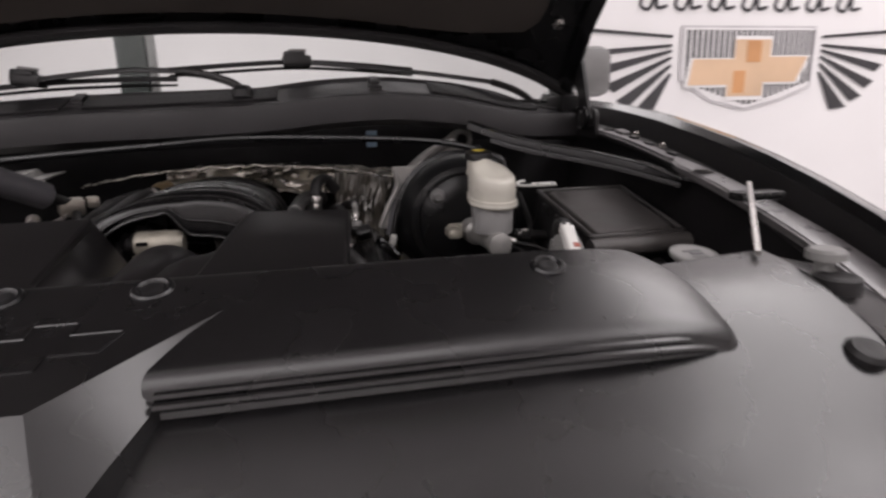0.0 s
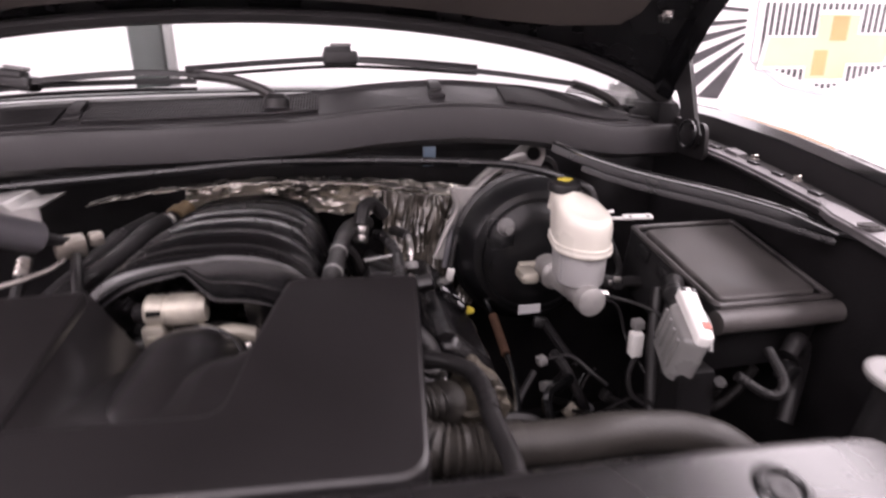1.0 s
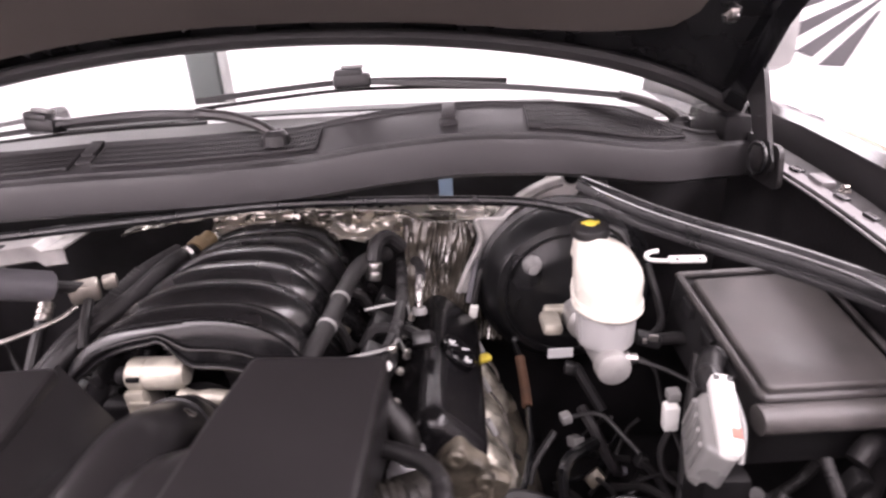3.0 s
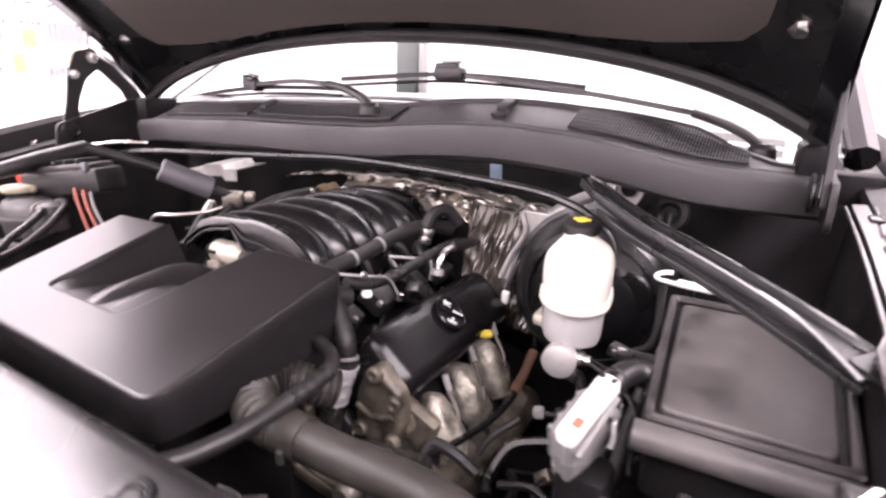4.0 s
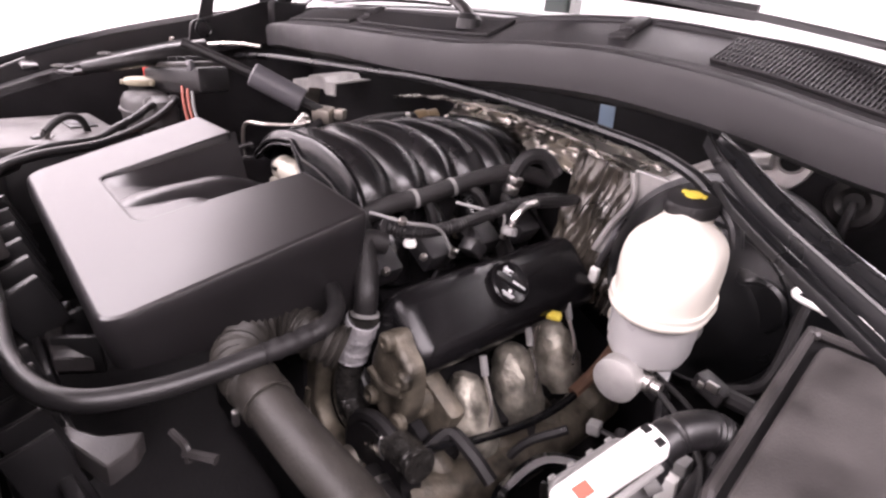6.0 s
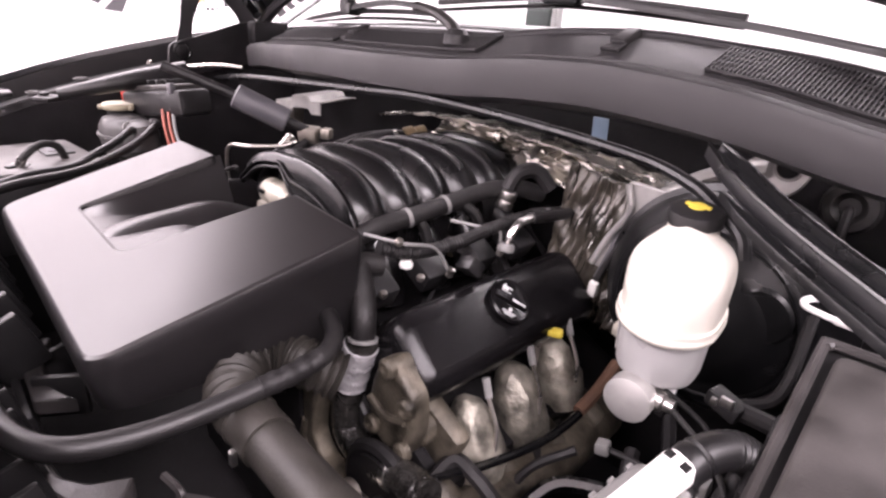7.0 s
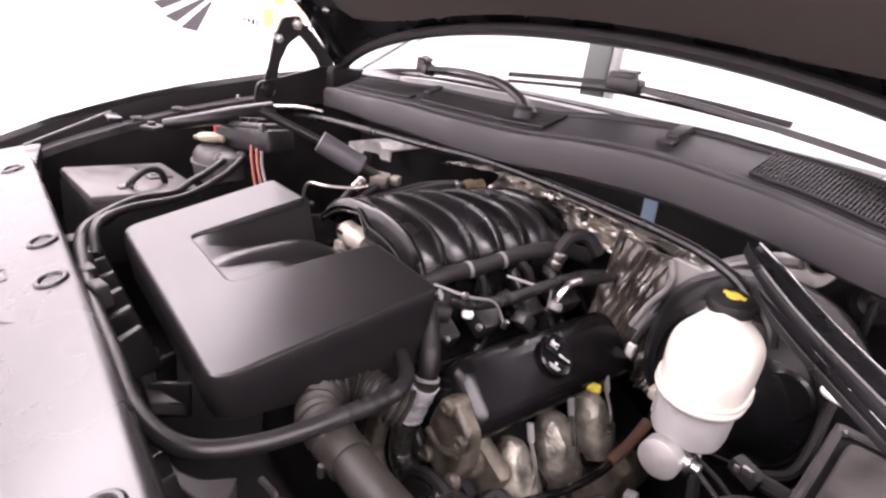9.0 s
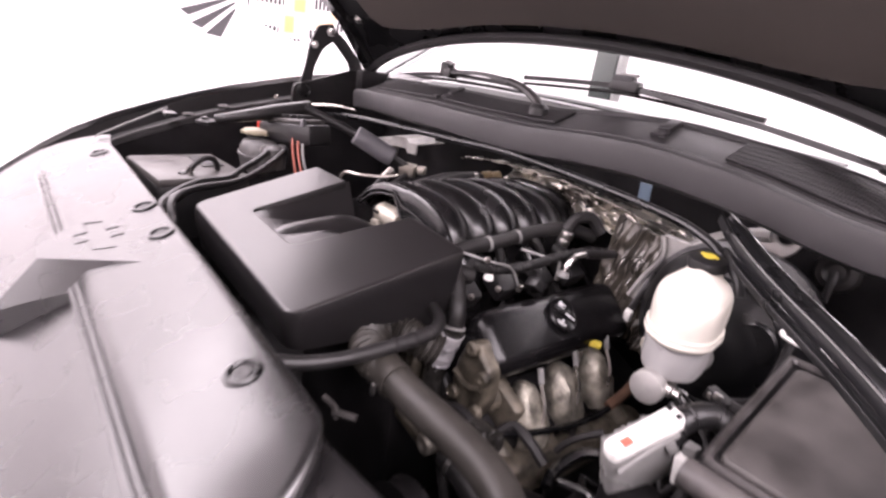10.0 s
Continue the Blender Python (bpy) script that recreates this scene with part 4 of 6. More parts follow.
def runner(u, v):
    """u runs across the arch from the passenger side, v from front to rear."""
    y = 0.452 + 0.375 * v
    a = math.pi * (0.86 - 0.86 * u)
    ph = (y - 0.452) / 0.0665
    ridge = abs(math.sin(math.pi * ph)) ** 0.8
    lean = 0.018 * math.cos(a)
    hw, hh = 0.145 - 0.006 * v, 0.118 + 0.006 * math.sin(math.pi * v)
    if v < 0.02:
        ridge = 1.0
    r = 1.0 + 0.12 * (ridge - 0.7)
    ca, sa = math.cos(a), math.sin(a)
    ex = 0.8
    return Vector((MX + hw * r * math.copysign(abs(ca) ** ex, ca), y + lean * 0.6, 0.985 + hh * r * abs(sa) ** 0.75))


part("runner_shell", sheet(runner, 36, 96, lambda u, v: Vector(((MX - runner(u, v).x) * 0.07, 0, -0.008))), MANIFOLD, im, sharp=1.2)


def front_drop(x):
    k = min(1.0, max(0.0, (x + 0.062) / 0.034))
    return 0.020 + 0.036 * k * k * (3 - 2 * k)


def front_skirt(u, v):
    p = runner(u, 0.0)
    d = front_drop(p.x) * min(1.0, u * 6 + 0.35)
    return p + Vector(((MX - p.x) * 0.10 * v, -0.004 - 0.010 * math.sin(0.5 * math.pi * v), -d * v * (0.25 + 0.75 * v)))


part("front_skirt", sheet(front_skirt, 48, 8, lambda u, v: Vector((0, 0.006, -0.003))), MANIFOLD, im, "turned-down front edge of the shell", sharp=1.2)
lip_pts = [front_skirt(u / 30, 1.0) for u in range(31)]
part("front_lip", pipe(lip_pts, 0.0032, seg=8, n=3), MANIFOLD, im, "double lip round the manifold mouth")
part("front_lip", pipe([front_skirt(u / 30, 0.72) + Vector((0, -0.002, 0)) for u in range(31)], 0.0026, seg=8, n=3), MANIFOLD, im)
part("front_wall", sheet(lambda u, v: front_skirt(0.52 + 0.42 * u, 1.0) + Vector((0, 0.004 + 0.02 * v, -0.06 * v)), 12, 4, lambda u, v: Vector((0, 0.006, 0))), MANIFOLD, im, "dark closed front below the lip")
part("back_wall", boxes(((MX, 0.815, 1.03), (0.24, 0.02, 0.11)), bev=0.02), MANIFOLD, im)
part("plenum_floor", boxes(((MX, 0.64, 0.965), (0.27, 0.36, 0.04)), bev=0.01), MANIFOLD, im)
for s in (-1, 1):
    for i in range(4):
        y = 0.50 + i * 0.088
        part("runner_foot", pipe([(MX + s * 0.125, y, 1.01), (MX + s * 0.155, y + 0.004, 0.97), (MX + s * 0.165, y + 0.006, 0.925)], 0.024, seg=12, n=4), MANIFOLD, im)

rl = thing("fuel_rail_loom", "taped wiring loom along the manifold with pale bands", "wiring loom", (0.1, 0.55, 1.0))
part("loom", pipe([(0.090, 0.455, 1.022), (0.102, 0.50, 1.038), (0.110, 0.55, 1.044), (0.116, 0.61, 1.054), (0.128, 0.68, 1.066), (0.147, 0.73, 1.066), (0.165, 0.77, 1.055)], 0.0135, seg=14, n=8), LOOM, rl)
for p, q in (((0.1075, 0.535, 1.0425), (0.1085, 0.541, 1.0433)), ((0.1148, 0.600, 1.0522), (0.1155, 0.606, 1.0533))):
    part("band", pipe([p, q], 0.0146, seg=16, n=1), GREYP, rl, "pale cloth band")
part("branch", pipe([(0.10, 0.545, 1.05), (0.118, 0.56, 1.03), (0.13, 0.565, 0.99)], 0.008, seg=8), LOOM, rl)
part("branch", pipe([(0.11, 0.62, 1.06), (0.135, 0.645, 1.04), (0.15, 0.66, 1.0)], 0.008, seg=8), LOOM, rl)
ck = thing("hose_connector", "bright quick connector on a bent fuel hose", "hose connector", (0.15, 0.70, 1.04))
part("sleeve", turned([(0.011, 0), (0.013, 0.003), (0.013, 0.012), (0.011, 0.014), (0.013, 0.017), (0.013, 0.028), (0.009, 0.032), (0, 0.032)], along((0.150, 0.695, 1.040), (0.158, 0.71, 1.09)), 16), STEEL, ck)
part("elbow", pipe([(0.152, 0.70, 1.07), (0.158, 0.715, 1.095), (0.175, 0.735, 1.10), (0.195, 0.75, 1.075)], 0.012, seg=10), RUBBER, ck)

# valve cover, heads, plug shields on the driver's bank; a plain one beyond
for s in (1, -1):
    m = pose(CX + s * 0.264, 0.565, 0.943, 0, s * 44, 0)
    vc = thing("valve_cover", "black plastic valve cover with rounded shoulders", "valve cover", (CX + s * 0.264, 0.565, 0.88), "valve covers")
    o = rounded([(-0.038, -0.174), (0.068, -0.176), (0.070, 0.172), (-0.042, 0.172)], 0.032, 6)
    part("body", plate(o, -0.085, 0.052, m, 0.026, 7), VALVE, vc)
    part("seam", plate(rounded([(-0.040, -0.048), (0.0715, -0.048), (0.0715, -0.042), (-0.040, -0.042)], 0.002, 2), -0.085, 0.020, m, 0.003), VALVE, vc, "moulded rib across the cover")
    part("rail", plate(rounded([(-0.048, -0.186), (0.077, -0.187), (0.079, 0.184), (-0.052, 0.184)], 0.03, 5), -0.098, -0.070, m, 0.006), BLACK, vc)
    for a, b in ((0.060, -0.185), (0.062, -0.045), (0.062, 0.05), (0.062, 0.17), (-0.060, -0.185)):
        part("cover_bolt", bolt(m @ pose(a, b, -0.070), 0.006, 0.007), SHEET, vc)
    vx = CX + s * 0.25
    hd = thing("cylinder_head", "stained cast aluminium cylinder head, main casting dark for gap shade", "cylinder head", (vx + s * 0.03, 0.58, 0.75), "cylinder heads")
    # Near-black colour stands for the shade between the plug shields.
    part("casting", boxes(((vx + s * 0.024, 0.60, 0.785), (0.15, 0.40, 0.13), (0, s * 24, 0), 0.015)), DARK, hd)
    part("front_face", boxes(((vx + s * 0.02, 0.432, 0.83), (0.15, 0.03, 0.16), (0, s * 24, 0), 0.012)), ALUDIRTY, hd, "flat machined front face")
    for a, b in ((-0.045, 0.06), (0.05, 0.03), (0.055, -0.05), (-0.05, -0.04)):
        part("boss", turned([(0.018, 0), (0.018, 0.016), (0.013, 0.020), (0.008, 0.020), (0.008, 0.012), (0, 0.012)], along((vx + s * 0.02 + a, 0.418, 0.84 + b), (vx + s * 0.02 + a, -1, 0.84 + b)), 16), ALUDIRTY, hd)
    for i in range(1, 4):
        y = 0.392 + i * 0.086
        p = Vector((CX + s * (0.340 - 0.003 * i), y - 0.002, 0.840 + 0.009 * i))
        sh = thing("plug_shield", "dented bright metal spark plug heat shield", "heat shield", p, "plug shields")
        dome = turned([(0.030, -0.064), (0.0345, -0.045), (0.0345, -0.022), (0.031, 0.0), (0.0255, 0.018), (0.019, 0.031), (0.010, 0.039), (0, 0.041)], along(p, p + Vector((-s * 0.42, -0.02, 1))))
        for v in dome.verts:
            v.co += Vector((1, 0.6, 0.8)) * 0.005 * noise.noise(v.co * 42 + Vector((i, s, 0))) + Vector((0.5, -1, 0.3)) * 0.003 * noise.noise(v.co * 95)
        part("shield", dome, SHIELD, sh)
        lead = part("plug_wire", pipe([p + Vector((s * 0.040, -0.004, -0.03)), p + Vector((s * 0.034, 0.006, 0.012)), p + Vector((s * 0.012, 0.010, 0.048))], 0.0028, seg=8), SHEET, sh)
        part("ferrule", pipe([p + Vector((s * 0.014, 0.010, 0.046)), p + Vector((s * 0.004, 0.012, 0.068))], 0.005, seg=8, n=2), GREYP, lead)
    ex = thing("exhaust_manifold", "stained cast exhaust manifold beside the head", "exhaust manifold", (CX + s * 0.39, 0.55, 0.72), "exhaust manifolds")
    part("log", pipe([(CX + s * 0.36, 0.36, 0.78), (CX + s * 0.385, 0.45, 0.77), (CX + s * 0.385, 0.6, 0.76), (CX + s * 0.37, 0.76, 0.74)], 0.032, seg=14), ALUDIRTY, ex)
    for i in range(4):
        y = 0.41 + i * 0.092
        part("runner", pipe([(CX + s * 0.315, y, 0.80), (CX + s * 0.35, y, 0.80), (CX + s * 0.385, y + 0.01, 0.77)], 0.022, seg=12), ALUDIRTY, ex)

oc = thing("oil_filler_cap", "round black oil filler cap with pale printed marks", "oil cap", (0.232, 0.575, 0.96))
mo = pose(CX + 0.264, 0.565, 0.943, 0, 44, 0) @ pose(0.004, -0.004, 0.052)
filler = part("cap", turned([(0.029, 0), (0.031, 0.002), (0.031, 0.0075), (0.028, 0.0095), (0.025, 0.0085), (0, 0.0085)], mo, 32), VALVE, oc)
part("grip", plate(rounded([(-0.025, -0.0055), (0.025, -0.0055), (0.025, 0.0055), (-0.025, 0.0055)], 0.003, 2), 0.0085, 0.0106, mo @ pose(0, 0, 0, 0, 0, 42), 0.0015), VALVE, filler)
marks = mo @ pose(0, 0, 0.0097, 0, 0, 42)
for shape, at in ((((0.009, 0.0048), (-0.012, 0.0125)), ((0.006, 0.0016), (-0.0045, 0.0145)), ((0.0016, 0.0030), (-0.013, 0.0165))), ()), ((((0.0042, 0.0042), (0.001, -0.0145)),), ()):
    bm = bmesh.new()
    for size, (px_, py_) in shape:
        prism(bm, rounded([(px_ - size[0] / 2, py_ - size[1] / 2), (px_ + size[0] / 2, py_ - size[1] / 2), (px_ + size[0] / 2, py_ + size[1] / 2), (px_ - size[0] / 2, py_ + size[1] / 2)], 0.0006, 2), -0.0012, 0.0004, marks, 0)
    part("cap_mark", bm, LABEL, filler, "pale printed mark")
for k, (x0, x1, y, h) in enumerate(((0.001, 0.0115, 0.0005, 0.0034), (0.0125, 0.021, 0.0005, 0.0026), (-0.010, 0.009, -0.0195, 0.0018), (-0.008, 0.006, -0.0228, 0.0014), (-0.017, -0.003, 0.0078, 0.0012))):
    part("print_bar", plate([(x0, y - h / 2), (x1, y - h / 2), (x1, y + h / 2), (x0, y + h / 2)], -0.001, 0.0014 if k < 2 else 0.0004, marks, 0), LABEL, filler, "pale printed bar")

dp = thing("oil_dipstick", "yellow-handled oil dipstick in a thin metal tube", "dipstick", (0.31, 0.60, 0.78))
part("handle", boxes(((0.312, 0.612, 0.931), (0.036, 0.012, 0.009), (0, 0, 30), 0.003), ((0.326, 0.620, 0.932), (0.017, 0.017, 0.010), (0, 0, 30), 0.004)), YELLOW, dp, "yellow pull handle")
part("dip_tube", pipe([(0.308, 0.610, 0.926), (0.309, 0.603, 0.880), (0.325, 0.585, 0.80), (0.335, 0.57, 0.74)], 0.0045, seg=8), SHEET, dp)

# front of the engine: pump, belt, pulleys, bracket
fp = thing("accessory_drive", "aluminium front bracket with pulleys and a ribbed belt", "accessory drive", (0.2, 0.30, 0.7))
pump = rounded([(0.292 + (x - 0.292) * 0.86, z - 0.012) for x, z in ((0.270, 0.982), (0.298, 0.992), (0.311, 0.972), (0.335, 0.958), (0.339, 0.912), (0.320, 0.868), (0.296, 0.860), (0.258, 0.873), (0.244, 0.902), (0.251, 0.947))], 0.015, 4)
part("pump_casting", plate(pump, -0.014, 0.010, pose(-0.010, 0.384, -0.008, 90, 0, 0), 0.009, 4), ALUDIRTY, fp, "rounded stained pump casting")
for a, b in ((0.290, 0.966), (0.322, 0.933), (0.319, 0.873), (0.266, 0.878)):
    part("casting_boss", turned([(0.012, 0), (0.012, 0.007), (0.009, 0.010), (0.005, 0.010), (0, 0.006)], along((a - 0.010, 0.376, b - 0.008), (a - 0.010, 0.0, b - 0.008)), 14), ALUDIRTY, fp)
part("casting_rib", pipe([(0.250, 0.372, 0.905), (0.280, 0.371, 0.896), (0.310, 0.373, 0.905)], 0.005, seg=8), ALUDIRTY, fp)
arm = rounded([(0.100, 0.848), (0.135, 0.878), (0.172, 0.900), (0.186, 0.890), (0.180, 0.850), (0.176, 0.815), (0.196, 0.790), (0.262, 0.788), (0.286, 0.800), (0.292, 0.776), (0.232, 0.752), (0.150, 0.766), (0.117, 0.805)], 0.010, 3)
part("arm", plate(arm, -0.012, 0.010, pose(0, 0.350, 0, 90, 0, 0), 0.005, 3), ALUDIRTY, fp, "pale stained bracket arm")
part("arm_rib", pipe([(0.112, 0.341, 0.842), (0.140, 0.340, 0.868), (0.172, 0.340, 0.888)], 0.006, seg=8), ALUDIRTY, fp)
part("arm_rib", pipe([(0.160, 0.341, 0.830), (0.160, 0.340, 0.790), (0.240, 0.341, 0.770)], 0.006, seg=8), ALUDIRTY, fp)
part("bracket_boss", turned([(0.018, 0), (0.018, 0.02), (0.013, 0.024), (0.008, 0.024), (0, 0.018)], along((0.267, 0.338, 0.795), (0.267, 0.0, 0.815)), 18), ALU, fp)
part("pulley", turned([(0.02, 0), (0.055, 0.0), (0.058, 0.004), (0.055, 0.012), (0.055, 0.022), (0.058, 0.03), (0.03, 0.03), (0, 0.028)], along((0.30, 0.375, 0.80), (0.30, 0.2, 0.80)), 32), DARK, fp, "stained idler pulley")
part("pulley", turned([(0.02, 0), (0.07, 0.0), (0.074, 0.004), (0.07, 0.012), (0.07, 0.026), (0.074, 0.034), (0.03, 0.034), (0, 0.03)], along((0.33, 0.27, 0.72), (0.33, 0.2, 0.72)), 32), DARK, fp, "dark lower pulley")
belt = []
for i in range(25):
    a = math.pi * (0.25 + 1.1 * i / 24)
    belt.append((0.30 + 0.062 * math.cos(a), 0.357, 0.80 + 0.062 * math.sin(a)))
part("belt", pipe(belt + [(0.31, 0.345, 0.70)], 0.009, seg=8, n=2), RUBBER, fp, "black ribbed belt")
for p in ((0.196, 0.336, 0.926), (0.125, 0.340, 0.858), (0.275, 0.340, 0.786)):
    part("bracket_bolt", bolt(along(p, (p[0], p[1] - 1, p[2] + 0.4)), 0.009, 0.009), STEEL, fp)
lp = thing("loom_pipe", "vertical taped hose down the engine's front", "hose", (0.25, 0.39, 0.9))
part("hose", pipe([(0.19, 0.43, 1.03), (0.183, 0.405, 1.034), (0.207, 0.392, 1.01), (0.224, 0.381, 0.991), (0.229, 0.376, 0.965)], 0.0140, seg=14), LOOM, lp)
part("taped_run", pipe([(0.229, 0.376, 0.965), (0.211, 0.374, 0.911), (0.203, 0.372, 0.863), (0.213, 0.37, 0.826), (0.26, 0.366, 0.82), (0.324, 0.36, 0.849), (0.37, 0.355, 0.859)], 0.0190, seg=18, n=10, ring=lambda q: 1 + 0.03 * math.sin(q * 900) * math.sin(q * 130)), WRAP, lp, "hose wrapped in glossy dark tape")
part("bright_wrap", pipe([(0.2272, 0.3758, 0.9600), (0.2190, 0.3749, 0.9350), (0.2102, 0.3738, 0.9062), (0.2085, 0.3733, 0.8960)], 0.0202, seg=18, n=6, ring=lambda q: 1 + 0.05 * math.sin(q * 420) * math.sin(q * 170)), TAPE, lp, "silver tape wrap")
part("tie", pipe([(0.2283, 0.3768, 0.9689), (0.229, 0.376, 0.965)], 0.0172, seg=14, n=1), GREYP, lp, "white cable tie")
part("clamp", pipe([(0.308, 0.3615, 0.8417), (0.3176, 0.3606, 0.8461)], 0.0206, seg=16, n=1), STEEL, lp, "bright band clamp")

# radiator hose
rh = thing("radiator_hose", "thick black radiator hose with a corrugated neck", "radiator hose", (0.35, 0.24, 0.9))
hose = part("hose", pipe([(0.264, 0.226, 0.956), (0.337, 0.228, 0.952), (0.387, 0.228, 0.954), (0.441, 0.233, 0.948), (0.490, 0.231, 0.940), (0.528, 0.214, 0.928), (0.550, 0.170, 0.900), (0.556, 0.10, 0.86)], 0.0230, seg=22, n=8), DUSTHOSE, rh)
part("neck", pipe([(0.240, 0.338, 0.940), (0.222, 0.318, 0.952), (0.197, 0.306, 0.956), (0.181, 0.283, 0.957), (0.188, 0.251, 0.957), (0.222, 0.228, 0.957), (0.268, 0.226, 0.956)], 0.0270, seg=24, n=14, ring=ribbed(0.0085, 0.09)), DUSTHOSE, rh, "corrugated hose neck")
part("clip", boxes(((0.286, 0.199, 0.945), (0.008, 0.006, 0.016)), bev=0.002), STEEL, hose)
part("collar", pipe([(0.262, 0.226, 0.956), (0.298, 0.227, 0.954)], 0.0255, seg=22, n=2), DUSTHOSE, hose)
h2 = thing("lower_hose", "black heater hose joined by bright clamps", "hose", (0.36, 0.34, 0.78))
part("hose", pipe([(0.305, 0.335, 0.80), (0.36, 0.33, 0.795), (0.42, 0.32, 0.78), (0.47, 0.30, 0.75)], 0.022, seg=14), HOSE, h2)
for p, q in (((0.325, 0.333, 0.799), (0.333, 0.3325, 0.7985)), ((0.395, 0.326, 0.787), (0.403, 0.3245, 0.785))):
    part("clamp", pipe([p, q], 0.0238, seg=16, n=1), STEEL, h2, "bright band clamp")

# the thin hose that loops round the cover's front
lh = thing("vent_hose", "thin black hose looped round the engine cover's front", "hose", (0.1, 0.1, 0.98))
part("hose", pipe([(-0.315, 0.118, 1.03), (-0.25, 0.068, 1.022), (-0.084, 0.056, 1.0), (0.069, 0.055, 1.0), (0.178, 0.055, 1.0), (0.245, 0.081, 0.995), (0.267, 0.146, 0.99), (0.268, 0.238, 0.99), (0.268, 0.294, 0.995), (0.248, 0.326, 0.997), (0.205, 0.347, 0.997), (0.18, 0.355, 0.985)], 0.0098, seg=12, n=10), HOSE, lh)
part("sleeve", pipe([(0.268, 0.236, 0.99), (0.270, 0.265, 0.9925), (0.267, 0.296, 0.995)], 0.0112, seg=12, ring=ribbed(0.005, 0.06)), RUBBER, lh, "ribbed sleeve")

# ---- brakes on the driver's side ----
bb = thing("brake_booster", "round black brake booster with stepped face", "brake booster", (0.47, 0.72, 0.86))
mb = along((0.468, 0.80, 1.003), (0.476, 0.0, 0.985))
part("shell", turned([(0.10, -0.02), (0.125, 0.0), (0.142, 0.02), (0.146, 0.04), (0.146, 0.05), (0.150, 0.053), (0.150, 0.060), (0.142, 0.064), (0.136, 0.085), (0.118, 0.105), (0.088, 0.112), (0.080, 0.118), (0.06, 0.121), (0, 0.121)], mb, 56), BOOSTER, bb)
part("label", boxes(((0.452, 0.672, 0.902), (0.042, 0.003, 0.017), (4, 0, 2), 0)), LABEL, bb, "small white printed label")
part("valve", turned([(0.016, 0), (0.016, 0.014), (0.011, 0.02), (0.008, 0.034), (0, 0.034)], along((0.408, 0.695, 1.058), (0.395, 0.4, 1.06)), 16), GREYP, bb, "grey check valve")
part("stud_cap", turned([(0.034, 0), (0.034, 0.006), (0.03, 0.009), (0, 0.009)], along((0.53, 0.69, 1.03), (0.54, 0.3, 1.02)), 24), BOOSTER, bb)
part("pressed_ring", pipe([mb @ Vector((0.104 * math.cos(k), 0.104 * math.sin(k), 0.1105)) for k in np.linspace(0, 2 * math.pi, 41)], 0.003, seg=6, n=1), BOOSTER, bb, "pressed ring on the face")
part("pressed_ring", pipe([mb @ Vector((-0.066 + 0.026 * math.cos(k), -0.02 + 0.026 * math.sin(k), 0.116)) for k in np.linspace(0.3, 3.4, 17)], 0.0022, seg=6, n=1), BOOSTER, bb, "pressed crescent on the face")
mcy = thing("brake_master_cylinder", "cast brake master cylinder with milky fluid reservoir", "master cylinder", (0.49, 0.56, 0.95))
part("body", turned([(0.018, 0), (0.0225, 0.002), (0.0225, 0.02), (0.019, 0.024), (0.019, 0.12), (0.026, 0.125), (0.026, 0.165), (0, 0.165)], along((0.494, 0.494, 0.985), (0.476, 0.68, 0.987)), 30), CASTPALE, mcy, "bright cast cylinder body")
part("ear", boxes(((0.45, 0.655, 0.988), (0.05, 0.016, 0.028)), ((0.432, 0.62, 0.99), (0.03, 0.05, 0.02)), bev=0.007), MOTOR, mcy)
part("port", turned([(0.010, 0), (0.010, 0.014), (0.007, 0.016), (0.007, 0.024), (0, 0.024)], along((0.505, 0.520, 0.987), (0.56, 0.52, 0.985)), 12), STEEL, mcy)


def res_loop(z, k, tilt=0.12):
    """A rounded six-sided loop round the reservoir, its plane rising towards the rear."""
    o = rounded([(0.441, 0.530), (0.468, 0.498), (0.511, 0.494), (0.545, 0.527), (0.538, 0.590), (0.504, 0.612), (0.453, 0.606)], [0.022, 0.022, 0.022, 0.022, 0.026, 0.020, 0.022], 5)
    cx, cy = 0.492, 0.553
    k *= 0.955
    return [(cx + (x - cx) * k, cy + (y - cy) * k, z + tilt * ((y - cy) - 0.4 * (x - cx))) for x, y in o]


rs = part("reservoir_lower", loft([res_loop(1.000, 0.69, 0.02), res_loop(1.0015, 0.76, 0.02), res_loop(1.006, 0.795, 0.03), res_loop(1.035, 0.82, 0.08), res_loop(1.062, 0.84)]), MILKLOW, mcy, "greyer lower half of the reservoir", sharp=1.0)
part("reservoir_rim", loft([res_loop(1.055, 0.88), res_loop(1.0565, 0.965), res_loop(1.0595, 0.99), res_loop(1.0625, 0.985), res_loop(1.064, 0.965), res_loop(1.0655, 0.975), res_loop(1.069, 0.97), res_loop(1.0705, 0.89)]), MILK, mcy, "moulded double seam rim", sharp=1.0)
part("reservoir_upper", loft([res_loop(1.068, 0.915), res_loop(1.086, 0.93, 0.14), res_loop(1.100, 0.935, 0.20), res_loop(1.109, 0.92, 0.23), res_loop(1.1150, 0.89, 0.25), res_loop(1.1190, 0.84, 0.26), res_loop(1.1215, 0.76, 0.26), res_loop(1.1230, 0.60, 0.26), res_loop(1.1240, 0.30, 0.26)]), MILK, mcy, "milky white upper half of the reservoir", sharp=0.9)
part("mould_line", pipe([Vector(res_loop(1.0 + 0.01 * k, 0.80 + 0.012 * k, 0.06)[3]) for k in range(1, 6)], 0.0012, seg=5, n=2), MILKLOW, rs, "moulded rib on the lower half")
part("filler_neck", turned([(0.026, 0), (0.024, 0.012), (0.0235, 0.028), (0, 0.028)], pose(0.480, 0.594, 1.110, 9, 0, 0), 24), MILK, mcy)
